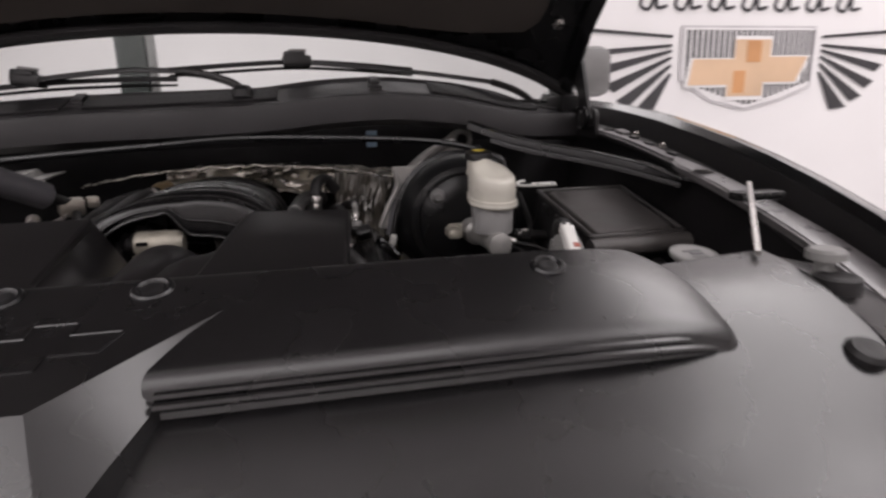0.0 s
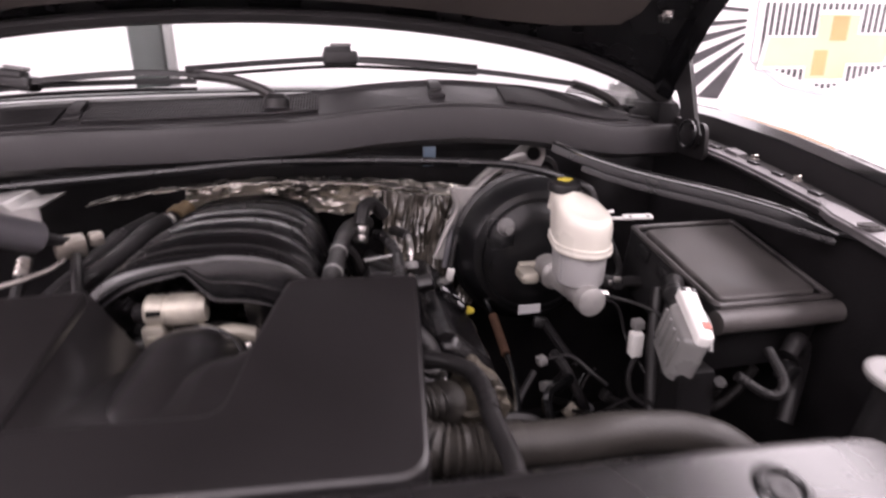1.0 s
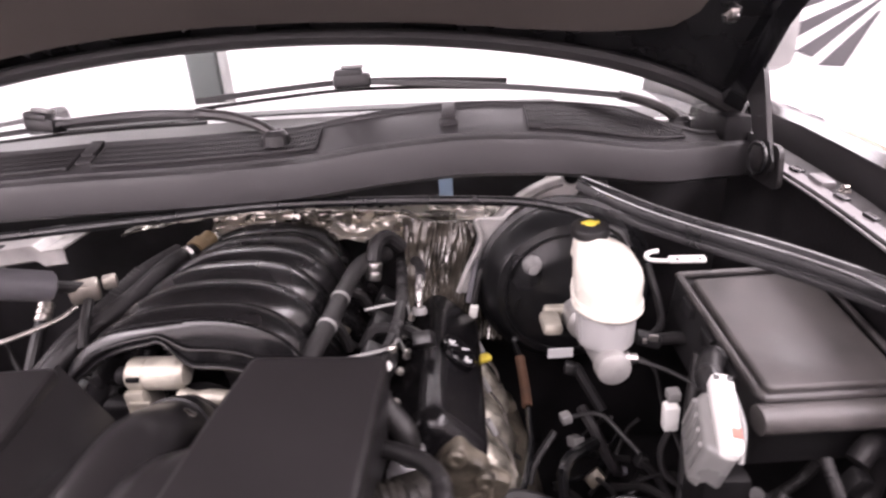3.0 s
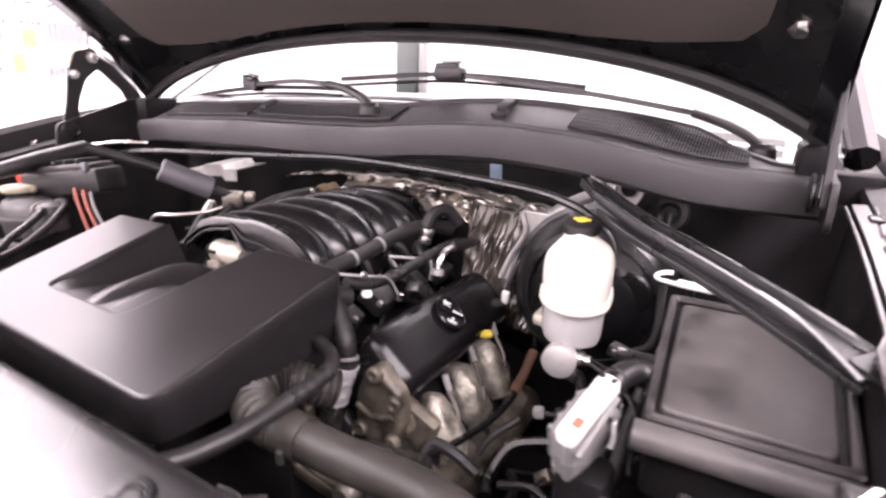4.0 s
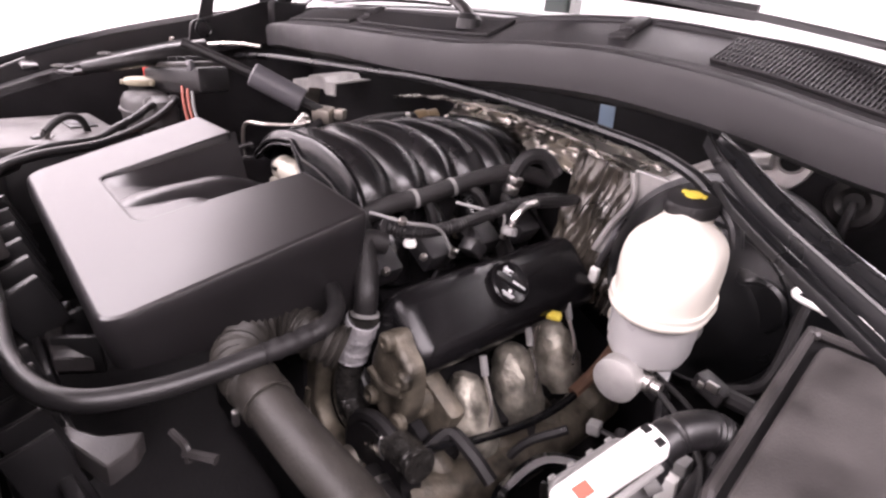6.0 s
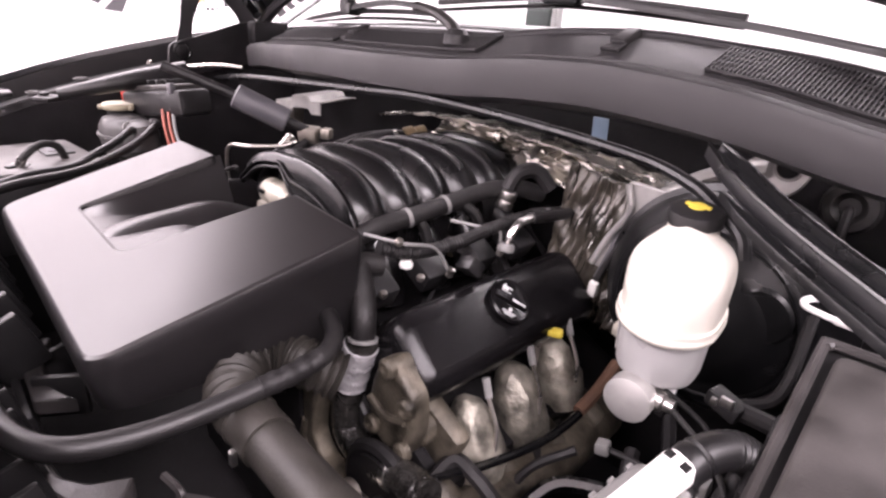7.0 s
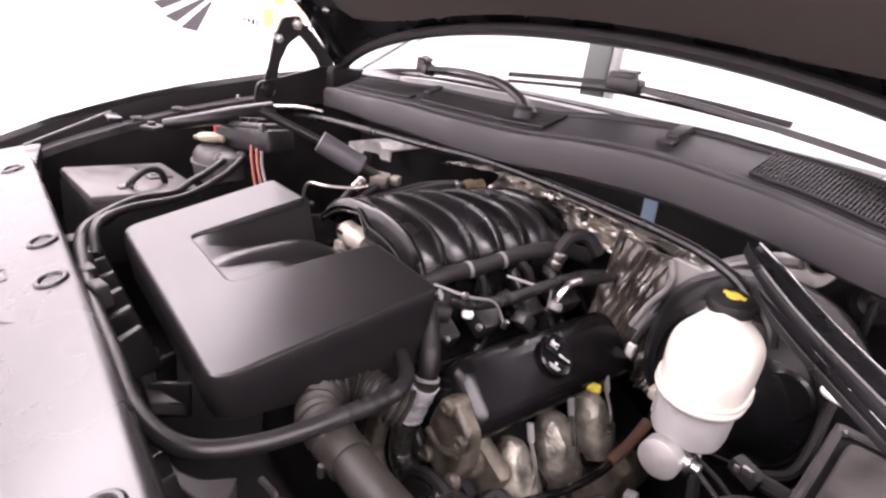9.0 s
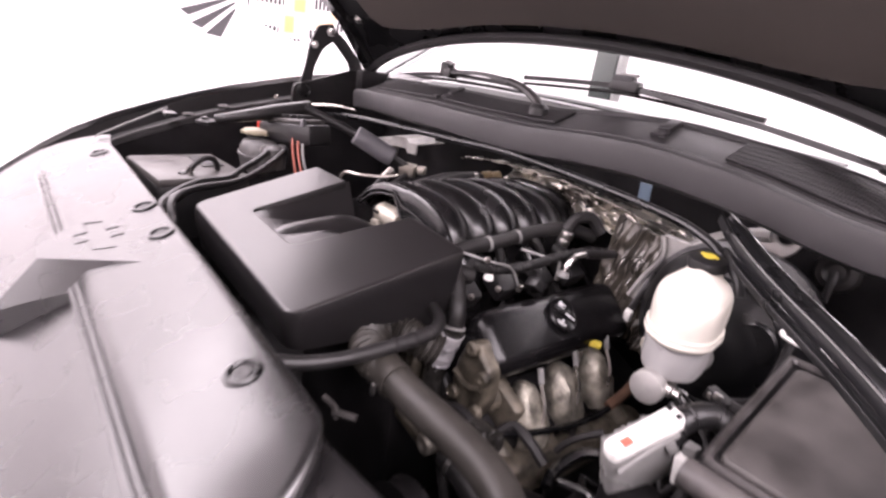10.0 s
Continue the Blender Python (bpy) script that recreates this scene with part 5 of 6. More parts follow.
mc2 = pose(0.479, 0.594, 1.140, 9, 0, 0)
fcap = part("filler_cap", turned([(0.021, -0.003), (0.0255, -0.001), (0.0265, 0.006), (0.0245, 0.0120), (0.018, 0.0145), (0, 0.0155)], mc2, 28), BLACK, mcy, "black cap with yellow mark")
part("cap_mark", turned([(0.0085, 0.0150), (0.0085, 0.0162), (0, 0.0166)], mc2, 20), YELLOW, fcap, "yellow printed mark")
part("cap_mark_bar", boxes((mc2 @ Vector((0, 0.001, 0.0158)), (0.024, 0.005, 0.0018), (9, 0, 0), 0)), YELLOW, fcap)
for i, (a, b, c) in enumerate((((0.52, 0.522, 0.986), (0.57, 0.50, 0.975), (0.60, 0.47, 0.96)), ((0.50, 0.56, 0.975), (0.56, 0.55, 0.955), (0.575, 0.53, 0.90)))):
    part("brake_line", pipe([a, b, c, (c[0] + 0.01, c[1] - 0.06, c[2] - 0.04)], 0.0028, seg=8), LOOM, mcy, "thin dark brake line")
mcy.location += Vector((-0.006, -0.006, 0.002))
sw = thing("level_sensor_plug", "black sensor plug with bright clips beside the reservoir", "sensor plug", (0.555, 0.56, 0.98))
part("plug", boxes(((0.553, 0.558, 0.990), (0.034, 0.02, 0.018), (0, 12, -10), 0.004)), BLACK, sw)
part("clip", boxes(((0.556, 0.547, 0.998), (0.012, 0.004, 0.010), (0, 0, -10), 0.001), ((0.545, 0.549, 0.993), (0.006, 0.004, 0.008), (0, 0, -10), 0.001)), STEEL, sw, "bright clip")
part("lead", pipe([(0.565, 0.56, 0.988), (0.60, 0.565, 0.985), (0.625, 0.56, 0.975), (0.628, 0.545, 0.95)], 0.009, seg=10), RUBBER, sw)
part("lead", pipe([(0.56, 0.57, 0.985), (0.585, 0.60, 1.0), (0.58, 0.66, 1.06)], 0.006, seg=8), RUBBER, sw)

# ---- fuse box ----
fb = thing("fuse_box", "black fuse box with sunken dusty lid", "fuse box", (0.71, 0.51, 0.90))
mf = pose(0.702, 0.500, 1.034, 14, 0, 2)
part("case", plate(rounded([(-0.09, -0.122), (0.085, -0.122), (0.090, 0.118), (-0.096, 0.118)], 0.012, 3), -0.10, 0.004, mf, 0.004), BLACK, fb)
part("lid", plate(rounded([(-0.080, -0.106), (0.074, -0.106), (0.078, 0.092), (-0.084, 0.092)], 0.012, 4), 0.004, 0.014, mf, 0.004, 3), LIDGREY, fb, "dusty satin lid")
rim = rounded([(-0.090, -0.115), (0.087, -0.115), (0.090, 0.106), (-0.096, 0.106)], 0.014, 4)
part("lid_rim", pipe([mf @ Vector((x, y, 0.009)) for x, y in rim + rim[:1]], 0.0050, seg=8, n=2), DUSTY, fb, "raised rim round the lid")
part("front_bar", pipe([mf @ Vector((-0.10, -0.132, -0.004)), mf @ Vector((0.088, -0.132, -0.004))], 0.0165, seg=14, n=2), LIDGREY, fb, "rounded dusty front bar")
for yy in (-0.06, 0.0, 0.06):
    part("latch", boxes((mf @ Vector((-0.095, yy, -0.012)), (0.012, 0.03, 0.02), (13, 0, 3), 0.003)), BLACK, fb)
br = thing("white_hook_bracket", "white plastic hooked bracket behind the fuse box", "bracket", (0.61, 0.64, 1.07))
hm = pose(0.590, 0.634, 1.078, 14, 0, -4) @ Matrix.Diagonal((1.05, 1.05, 1.05, 1))
part("hook", pipe([hm @ Vector(q) for q in ((0.026, -0.004, 0), (0.004, -0.003, 0), (-0.014, 0.0, 0), (-0.019, 0.008, 0), (-0.012, 0.015, 0.002), (0.0, 0.016, 0.004))], 0.0036, seg=10, n=6, flat=0.8), WHITEP, br)
part("tab", boxes((hm @ Vector((0.034, -0.003, 0.002)), (0.052, 0.014, 0.006), (14, 0, -4), 0.002)), WHITEP, br)
for a in (0.020, 0.050):
    # Black boxes paint the shade in the tab's slots.
    part("slot", boxes((hm @ Vector((a, -0.006, 0.004)), (0.005, 0.005, 0.002), (14, 0, -4), 0)), BLACK, br)

# ---- connector block on its corrugated sleeve ----
cb = thing("module_connector", "grey module connector with white lever and orange sticker", "connector", (0.578, 0.36, 0.92))
mk = pose(0.560, 0.362, 0.994, 20, 6, -12) @ Matrix.Diagonal((0.80, 0.80, 0.74, 1))
part("housing", plate(rounded([(-0.026, -0.045), (0.010, -0.060), (0.018, -0.04), (0.018, 0.050), (-0.026, 0.040)], 0.012, 3), -0.070, 0.028, mk, 0.010, 3), CONN, cb)
lever = part("lever", plate(rounded([(-0.010, -0.056), (0.015, -0.056), (0.018, 0.062), (-0.012, 0.062)], 0.010, 4), 0.026, 0.048, mk, 0.007, 3), WHITEP, cb, "white locking lever")
for a, b in ((-0.005, 0.052), (0.011, 0.052)):
    # Black boxes on the lever stand for shaded slots.
    part("slot", boxes((mk @ Vector((a, b, 0.0482)), (0.006, 0.006, 0.002), (20, 6, -12), 0)), BLACK, lever)
part("sticker", boxes((mk @ Vector((0.008, -0.030, 0.0485)), (0.010, 0.012, 0.001), (20, 6, -12), 0)), ORANGE, lever, "small orange sticker")
for k in range(4):
    part("housing_rib", boxes((mk @ Vector((-0.028, -0.036 + 0.022 * k, -0.016)), (0.004, 0.006, 0.050), (20, 6, -12), 0.001)), CONN, cb)
part("latch_bar", pipe([mk @ Vector((0.020, -0.050, 0.010)), mk @ Vector((0.024, -0.010, 0.030)), mk @ Vector((0.021, 0.045, 0.026))], 0.003, seg=8), CONN, cb)
part("sleeve", pipe([mk @ Vector((0.006, 0.040, 0.0)), (0.574, 0.420, 1.022), (0.592, 0.452, 1.024), (0.612, 0.472, 0.995), (0.614, 0.474, 0.93)], 0.0155, seg=20, ring=ribbed(0.005, 0.05)), BLACK, cb, "corrugated black sleeve")
part("sleeve_collar", pipe([mk @ Vector((0.004, 0.036, -0.002)), mk @ Vector((0.008, 0.048, 0.003))], 0.0175, seg=20, n=1), CONN, cb, "pale collar")
part("post", boxes(((0.567, 0.36, 0.75), (0.055, 0.055, 0.40)), bev=0.01), DARK, cb, "dark module body")
part("pigtail", pipe([(0.60, 0.31, 0.955), (0.635, 0.29, 0.935), (0.66, 0.30, 0.945), (0.665, 0.34, 0.97)], 0.007, seg=10, ring=ribbed(0.006, 0.08)), RUBBER, cb, "corrugated wire sleeve")

# ---- brace bars and firewall pipe ----
def brace_section(p, d, w, h):
    sd = d.cross(Z).normalized()
    up = sd.cross(d)
    return [p + sd * x * w + up * y * h for x, y in ((-1, -0.6), (1, -0.6), (1.02, 0.7), (0.95, 1.0), (0.84, 0.9), (0.74, 0.2), (-0.74, 0.2), (-0.84, 0.9), (-0.95, 1.0), (-1.02, 0.7))]


br2 = thing("brace_bar", "black channel-section brace from cowl to fender", "brace bar", (CX + 0.82, 0.38, 1.10), "brace bars")
a, b = Vector((0.462, 0.618, 1.204)), Vector((0.790, 0.405, 1.108))
d = (b - a).normalized()
secs, edges = [], ([], [])
for t in np.linspace(0, 1, 25):
    p = a.lerp(b, t) - Z * (0.005 * math.sin(math.pi * t) + 0.004 * math.sin(2.2 * math.pi * t))
    w = 0.0135 + 0.003 * t + 0.016 * max(0.0, (t - 0.80) / 0.20) ** 1.5 - 0.006 * max(0.0, (0.08 - t) / 0.08)
    row = brace_section(p, d, w, 0.0085 * (1 - 0.75 * max(0.0, (t - 0.85) / 0.15)))
    secs.append(row)
    edges[0].append(row[3])
    edges[1].append(row[8])
part("bar", loft(secs), SEMI, br2, sharp=0.5)
for e in edges:
    part("rolled_edge", pipe(e, 0.0022, seg=6, n=1), PAINT, br2, "glossy rolled edge")
lower = []
for t in np.linspace(0.13, 1.0, 21):
    p = a.lerp(b, t) - Z * (0.005 * math.sin(math.pi * t) + 0.004 * math.sin(2.2 * math.pi * t) + 0.011)
    sd = d.cross(Z).normalized()
    w = 0.0065 * min(1.0, (t - 0.10) / 0.12)
    p += sd * (0.0135 + 0.003 * t + 0.006)
    lower.append(brace_section(p, d, w, 0.005))
part("lower_flange", loft(lower), SEMI, br2, "lower flange beside the channel", sharp=0.5)
part("foot", plate(rounded([(-0.034, -0.016), (0.030, -0.022), (0.036, 0.018), (-0.028, 0.022)], 0.008, 3), -0.002, 0.003, pose(0.800, 0.400, 1.107, 8, 10, -33), 0.001), SEMI, br2, "flared end plate")
part("foot_bolt", bolt(pose(0.806, 0.396, 1.110), 0.009, 0.009), SEMI, br2)
br2 = thing("brace_bar", "thick dull rubber-covered brace beside the fender", "brace bar", (CX - 0.66, 0.40, 1.12), "brace bars")
part("bar", pipe([(-0.665, 0.285, 1.116), (-0.650, 0.33, 1.126), (-0.640, 0.40, 1.140), (-0.646, 0.527, 1.160)], 0.0200, seg=16, ring=lambda q: min(1.0, 0.55 + 3.0 * q)), HOSE, br2)
part("sleeve", pipe([(-0.646, 0.527, 1.168), (-0.60, 0.575, 1.176), (-0.545, 0.612, 1.176)], 0.0045, seg=10), SHEET, br2, "bright bare end of the bar")
part("foot", boxes(((-0.668, 0.268, 1.108), (0.04, 0.05, 0.010), (0, 0, 40), 0.004)), RUBBER, br2)
part("foot_bolt", bolt(pose(-0.671, 0.262, 1.112), 0.009, 0.007), RUBBER, br2)
cp = thing("cowl_pipe", "thin black pipe along the firewall under the cowl", "pipe", (0.0, 0.64, 1.15))
part("pipe", pipe([(-0.76, 0.64, 1.128), (-0.60, 0.635, 1.150), (-0.32, 0.625, 1.172), (-0.12, 0.625, 1.185), (0.02, 0.63, 1.193), (0.20, 0.64, 1.188), (0.37, 0.64, 1.178), (0.445, 0.628, 1.166), (0.485, 0.606, 1.154), (0.515, 0.590, 1.140), (0.525, 0.585, 1.12)], 0.0068, seg=10, n=8), SEMI, cp)
for x in (0.02,):
    part("pipe_clip", boxes(((x, 0.645, 1.195), (0.05, 0.03, 0.016)), bev=0.005), SEMI, cp)
tg = thing("paper_tag", "small pale blue tag under the cowl", "tag", (0.275, 0.72, 1.165))
part("tag", boxes(((0.277, 0.722, 1.182), (0.022, 0.003, 0.034), (8, 0, 3), 0.001)), BLUE, tg)

# ---- foil heat shield behind the engine ----
def foil(u, v):
    x = -0.17 + 0.57 * u
    q = abs(x - 0.02) / 0.4
    y = 0.868 - 0.05 * v + 0.007 * noise.noise(Vector((x * 9, v * 7, 1.3))) + 0.004 * noise.noise(Vector((x * 26, v * 16, 4.0))) + 0.0016 * noise.noise(Vector((x * 60, v * 14, 6.0))) - 0.03 * max(0, x - 0.2) / 0.2 * v
    top = 1.128 - 0.035 * q * q
    return Vector((x, y, top - 0.06 * v + 0.008 * noise.noise(Vector((x * 30, v * 6, 9.0)))))


hs = thing("heat_shield", "crumpled silver foil heat shield on the firewall", "heat shield", (0.02, 0.86, 0.95))
part("foil", sheet(foil, 110, 26, lambda u, v: Vector((0, 0.004, 0))), FOIL, hs, sharp=0.45)
flange = part("flange", sheet(lambda u, v: Vector((-0.33 + 0.62 * u, 0.82 + 0.05 * v, 1.128 + 0.005 * noise.noise(Vector((u * 20, v * 3, 2))) + 0.002 * noise.noise(Vector((u * 70, v * 9, 5))) - 0.03 * (2 * u - 1) ** 2)), 90, 8, lambda u, v: Vector((0, 0, 0.003))), FOIL, hs, "bent foil-faced top flange", sharp=0.45)
for x in (-0.02, 0.05, 0.11):
    # Black discs paint the shade of holes that are not cut.
    part("flange_hole", turned([(0.011, 0), (0.011, 0.004), (0, 0.004)], pose(x, 0.845, 1.127), 14), BLACK, flange, "dark disc for the shade in a round hole")
fr = thing("wrapped_loom", "thick loom wrapped in clear crinkled plastic", "wrapped loom", (0.28, 0.76, 0.9))
def pleats(u, v):
    x = 0.195 + 0.215 * u - 0.05 * v * u
    fold = 0.0035 * math.sin(u * 46 + 7 * noise.noise(Vector((u * 6, v * 3, 0.4)))) + 0.012 * noise.noise(Vector((u * 9, v * 4, 5.1))) + 0.005 * noise.noise(Vector((u * 26 + v * 4, v * 5, 2.1))) + 0.0022 * noise.noise(Vector((u * 60, v * 11, 7.7)))
    return Vector((x, 0.80 - 0.05 * v + fold, 1.112 - 0.03 * u - 0.20 * v))
part("wrap", sheet(pleats, 130, 40, lambda u, v: Vector((0, 0.003, 0))), CLEAR, fr, "clear crinkled plastic wrap", sharp=2.0)
part("loom", pipe([(0.29, 0.84, 1.09), (0.285, 0.825, 1.02), (0.28, 0.80, 0.90)], 0.022, seg=14), LOOM, fr, "dark loom behind the wrap")
part("tube", pipe([(0.335, 0.765, 1.105), (0.325, 0.757, 1.06), (0.305, 0.74, 0.97)], 0.0065, seg=10), GREYTUBE, fr, "smoky plastic tube")
part("strap", pipe([(0.345, 0.775, 1.07), (0.36, 0.765, 1.045), (0.352, 0.75, 0.99)], 0.012, seg=8, flat=0.4), FOIL, fr, "silver tape strip")
bk = thing("pedal_bracket", "bright pressed steel bracket with a round hole behind the booster", "bracket", (0.49, 0.80, 1.08))
mp = pose(0.0, 0.795, 1.164, 78, 0, 0)
ear_out = rounded([(0.422, -0.040), (0.438, 0.002), (0.472, 0.030), (0.508, 0.034), (0.516, 0.010), (0.506, -0.018), (0.470, -0.046)], 0.012, 4)
ear = part("plate", plate(ear_out, -0.003, 0.003, mp, 0.0015), CASTPALE, bk, "pressed steel ear")
# Dark disc on the ear in place of the shaded opening.
part("hole", turned([(0.0135, 0.0), (0.0135, 0.0012), (0, 0.0012)], mp @ pose(0.489, 0.007, 0.003), 20), DARK, ear, "dark disc for the shade in a round hole")
part("hole_rim", pipe([mp @ Vector((0.489 + 0.0145 * math.cos(k), 0.007 + 0.0145 * math.sin(k), 0.004)) for k in np.linspace(0, 2 * math.pi, 25)], 0.0018, seg=6, n=1), GALV, ear)
part("horn", pipe([(0.345, 0.765, 1.092), (0.372, 0.772, 1.118), (0.405, 0.782, 1.142), (0.440, 0.788, 1.158), (0.470, 0.790, 1.166)], 0.0165, seg=14, n=6, flat=0.6), CASTPALE, bk, "curved bright horn")
web = rounded([(0.284, 0.985), (0.314, 0.980), (0.354, 1.056), (0.388, 1.098), (0.374, 1.118), (0.318, 1.120), (0.326, 1.080), (0.302, 1.030)], 0.008, 3)
part("web", plate(web, -0.003, 0.003, pose(0, 0.752, 0, 90, 0, 0), 0.002), CASTPALE, bk, "bright slanted web")
part("web_fold", pipe([(0.288, 0.746, 0.988), (0.306, 0.745, 1.032), (0.330, 0.745, 1.080), (0.322, 0.745, 1.116)], 0.005, seg=8), CASTPALE, bk, "folded edge of the web")
gr = thing("cable_grommet", "round rubber grommet on the firewall", "grommet", (0.55, 0.87, 1.11))
part("ring", turned([(0.012, 0), (0.03, 0), (0.034, 0.006), (0.03, 0.014), (0.02, 0.016), (0.012, 0.01), (0, 0.01)], along((0.545, 0.898, 1.12), (0.56, 0.2, 1.2)), 22), DUSTY, gr)
part("cable", pipe([(0.545, 0.89, 1.12), (0.548, 0.868, 1.09), (0.55, 0.86, 1.0)], 0.006, seg=8), RUBBER, gr)

# ---- passenger side ----
gt = thing("grey_sleeve_pipe", "grey sleeve on an air-conditioning pipe", "pipe sleeve", (-0.33, 0.55, 1.08))
ga, gc = Vector((-0.330, 0.495, 1.152)), Vector((-0.278, 0.576, 1.106))
part("sleeve", turned([(0.019, 0), (0.022, 0.003), (0.022, 0.097), (0.019, 0.10), (0, 0.10)], along(ga, gc), 22), GREYTUBE, gt)
part("pipe", pipe([ga - (gc - ga) * 1.2 + Vector((0, 0, -0.01)), ga, gc, gc + (gc - ga) * 0.6], 0.009, seg=10), RUBBER, gt, "black pipe through the sleeve")
ba = thing("battery", "black battery box with strap and cable", "battery", (-0.62, 0.19, 0.90))
part("box", boxes(((-0.590, 0.200, 0.938), (0.23, 0.21, 0.13), (0, 0, 6), 0.012)), BLACK, ba)
lid = part("lid", boxes(((-0.590, 0.200, 1.007), (0.225, 0.205, 0.022), (0, 0, 6), 0.008)), LIDGREY, ba, "dull battery lid")
part("lid_rib", boxes(((-0.620, 0.250, 1.018), (0.10, 0.05, 0.008), (0, 0, 6), 0.003)), BLACK, lid)
part("label", boxes(((-0.615, 0.250, 1.0227), (0.05, 0.03, 0.0015), (0, 0, 6), 0)), GREYTUBE, lid, "grey label")
part("cable", pipe([(-0.513, 0.176, 1.005), (-0.508, 0.187, 1.032), (-0.514, 0.216, 1.052), (-0.530, 0.244, 1.044), (-0.546, 0.258, 1.010)], 0.0065, seg=10, n=8), LOOM, ba, "looped battery cable")
part("ferrule", pipe([(-0.5110, 0.180, 1.016), (-0.5085, 0.1875, 1.033)], 0.0078, seg=12, n=1), STEEL, ba, "bright cable ferrule")
part("terminal", turned([(0.024, -0.02), (0.024, 0.004), (0.018, 0.012), (0.008, 0.015), (0, 0.015)], pose(-0.520, 0.180, 1.006, 12, 8, 0), 20), CONN, ba, "pale terminal cover")
part("terminal_clamp", boxes(((-0.514, 0.176, 1.014), (0.016, 0.030, 0.018), (0, 0, 20), 0.004)), BLACK, ba)
dg = thing("coolant_tank", "dull grey coolant tank with a pale flat cap", "coolant tank", (-0.69, 0.36, 0.95))
mt = Matrix.Translation((-0.622, 0.384, 1.036)) @ Matrix.Diagonal((1.12, 0.85, 0.78, 1))
part("tank", turned([(0.030, -0.06), (0.052, -0.045), (0.058, -0.005), (0.056, 0.026), (0.047, 0.043), (0.030, 0.052), (0, 0.054)], mt, 28), TANKGREY, dg, "rounded dull grey tank body")
part("seam", turned([(0.0575, -0.002), (0.062, 0.0), (0.062, 0.006), (0.0575, 0.008)], mt, 28), TANKGREY, dg, "moulded seam")
part("shoulder", turned([(0.034, -0.03), (0.036, 0.0), (0.030, 0.020), (0.016, 0.028), (0, 0.029)], pose(-0.570, 0.396, 1.045), 22), TANKGREY, dg, "smaller raised shoulder")
part("neck", turned([(0.024, 0), (0.024, 0.024), (0.026, 0.026), (0.026, 0.032), (0, 0.033)], pose(-0.654, 0.386, 1.056), 22), BLACK, dg)
cap = part("cap", turned([(0.031, 0), (0.034, 0.003), (0.034, 0.008), (0.030, 0.012), (0, 0.013)], pose(-0.654, 0.386, 1.084), 26), CREAM, dg, "dull cream flat cap")
for k in range(3):
    part("cap_lug", boxes(((-0.654 + 0.034 * math.cos(2.1 * k + 0.4), 0.386 + 0.034 * math.sin(2.1 * k + 0.4), 1.089), (0.010, 0.010, 0.009), (0, 0, math.degrees(2.1 * k + 0.4)), 0.002)), CREAM, cap)
part("outlet", pipe([(-0.60, 0.378, 1.052), (-0.580, 0.377, 1.056), (-0.560, 0.376, 1.060)], 0.013, seg=12), GREYP, dg)
part("outlet", pipe([(-0.60, 0.42, 1.052), (-0.590, 0.426, 1.060), (-0.575, 0.428, 1.064)], 0.010, seg=12), GREYP, dg)
HOSES = ([(-0.540, 0.374, 1.062), (-0.522, 0.360, 1.060), (-0.514, 0.332, 1.044), (-0.484, 0.288, 1.032), (-0.430, 0.243, 1.028), (-0.395, 0.165, 1.029), (-0.275, 0.078, 1.030), (-0.20, 0.058, 1.012)],
         [(-0.556, 0.426, 1.066), (-0.538, 0.414, 1.064), (-0.518, 0.384, 1.048), (-0.470, 0.336, 1.038), (-0.385, 0.246, 1.032), (-0.338, 0.152, 1.034), (-0.262, 0.092, 1.036), (-0.20, 0.078, 1.01)])
for p, run in (((-0.560, 0.376, 1.060), HOSES[0]), ((-0.575, 0.428, 1.064), HOSES[1])):
    hz = thing("coolant_hose", "thin black coolant hose with grey elbow", "hose", p, "coolant hoses")
    part("elbow", pipe([(p[0] - 0.035, p[1] + 0.004, p[2] - 0.006), (p[0] - 0.012, p[1] + 0.002, p[2] + 0.002), p, run[0]], 0.0062, seg=10), GREYTUBE, hz, "bent grey elbow")
    part("hose", pipe(run, 0.0072, seg=10), HOSE, hz)
rb = thing("relay_box", "black relay box with a red terminal cover", "relay box", (-0.60, 0.47, 1.05))
part("box", boxes(((-0.575, 0.455, 1.105), (0.22, 0.07, 0.05), (0, -8, 12), 0.008)), BLACK, rb)
lid = part("lid", boxes(((-0.585, 0.455, 1.134), (0.19, 0.062, 0.012), (0, -8, 12), 0.005)), DUSTY, rb)
for k in range(4):
    part("lid_rib", boxes(((-0.64 + 0.035 * k, 0.452 + 0.006 * k, 1.136 + 0.005 * k), (0.006, 0.055, 0.012), (0, -8, 12), 0.002)), BLACK, lid)
part("lid_clip", boxes(((-0.49, 0.44, 1.145), (0.014, 0.012, 0.02), (0, -8, 12), 0.003)), GREYTUBE, lid)
part("red_cover", boxes(((-0.70, 0.430, 1.100), (0.016, 0.05, 0.036), (0, -8, 12), 0.005)), RED, rb, "red terminal cover")
for i, x in enumerate((-0.495, -0.462, -0.435)):
    part("sleeved_wire", pipe([(x - 0.03, 0.43, 1.10), (x - 0.01, 0.425, 1.065), (x + 0.02 + 0.012 * i, 0.425, 1.0)], 0.003, seg=8), ORANGE if i < 2 else GREYP, rb, "red-brown sleeved wire" if i < 2 else "")
ac = thing("suspension_bracket", "folded bright metal bracket near the firewall", "bracket", (-0.42, 0.70, 1.08))
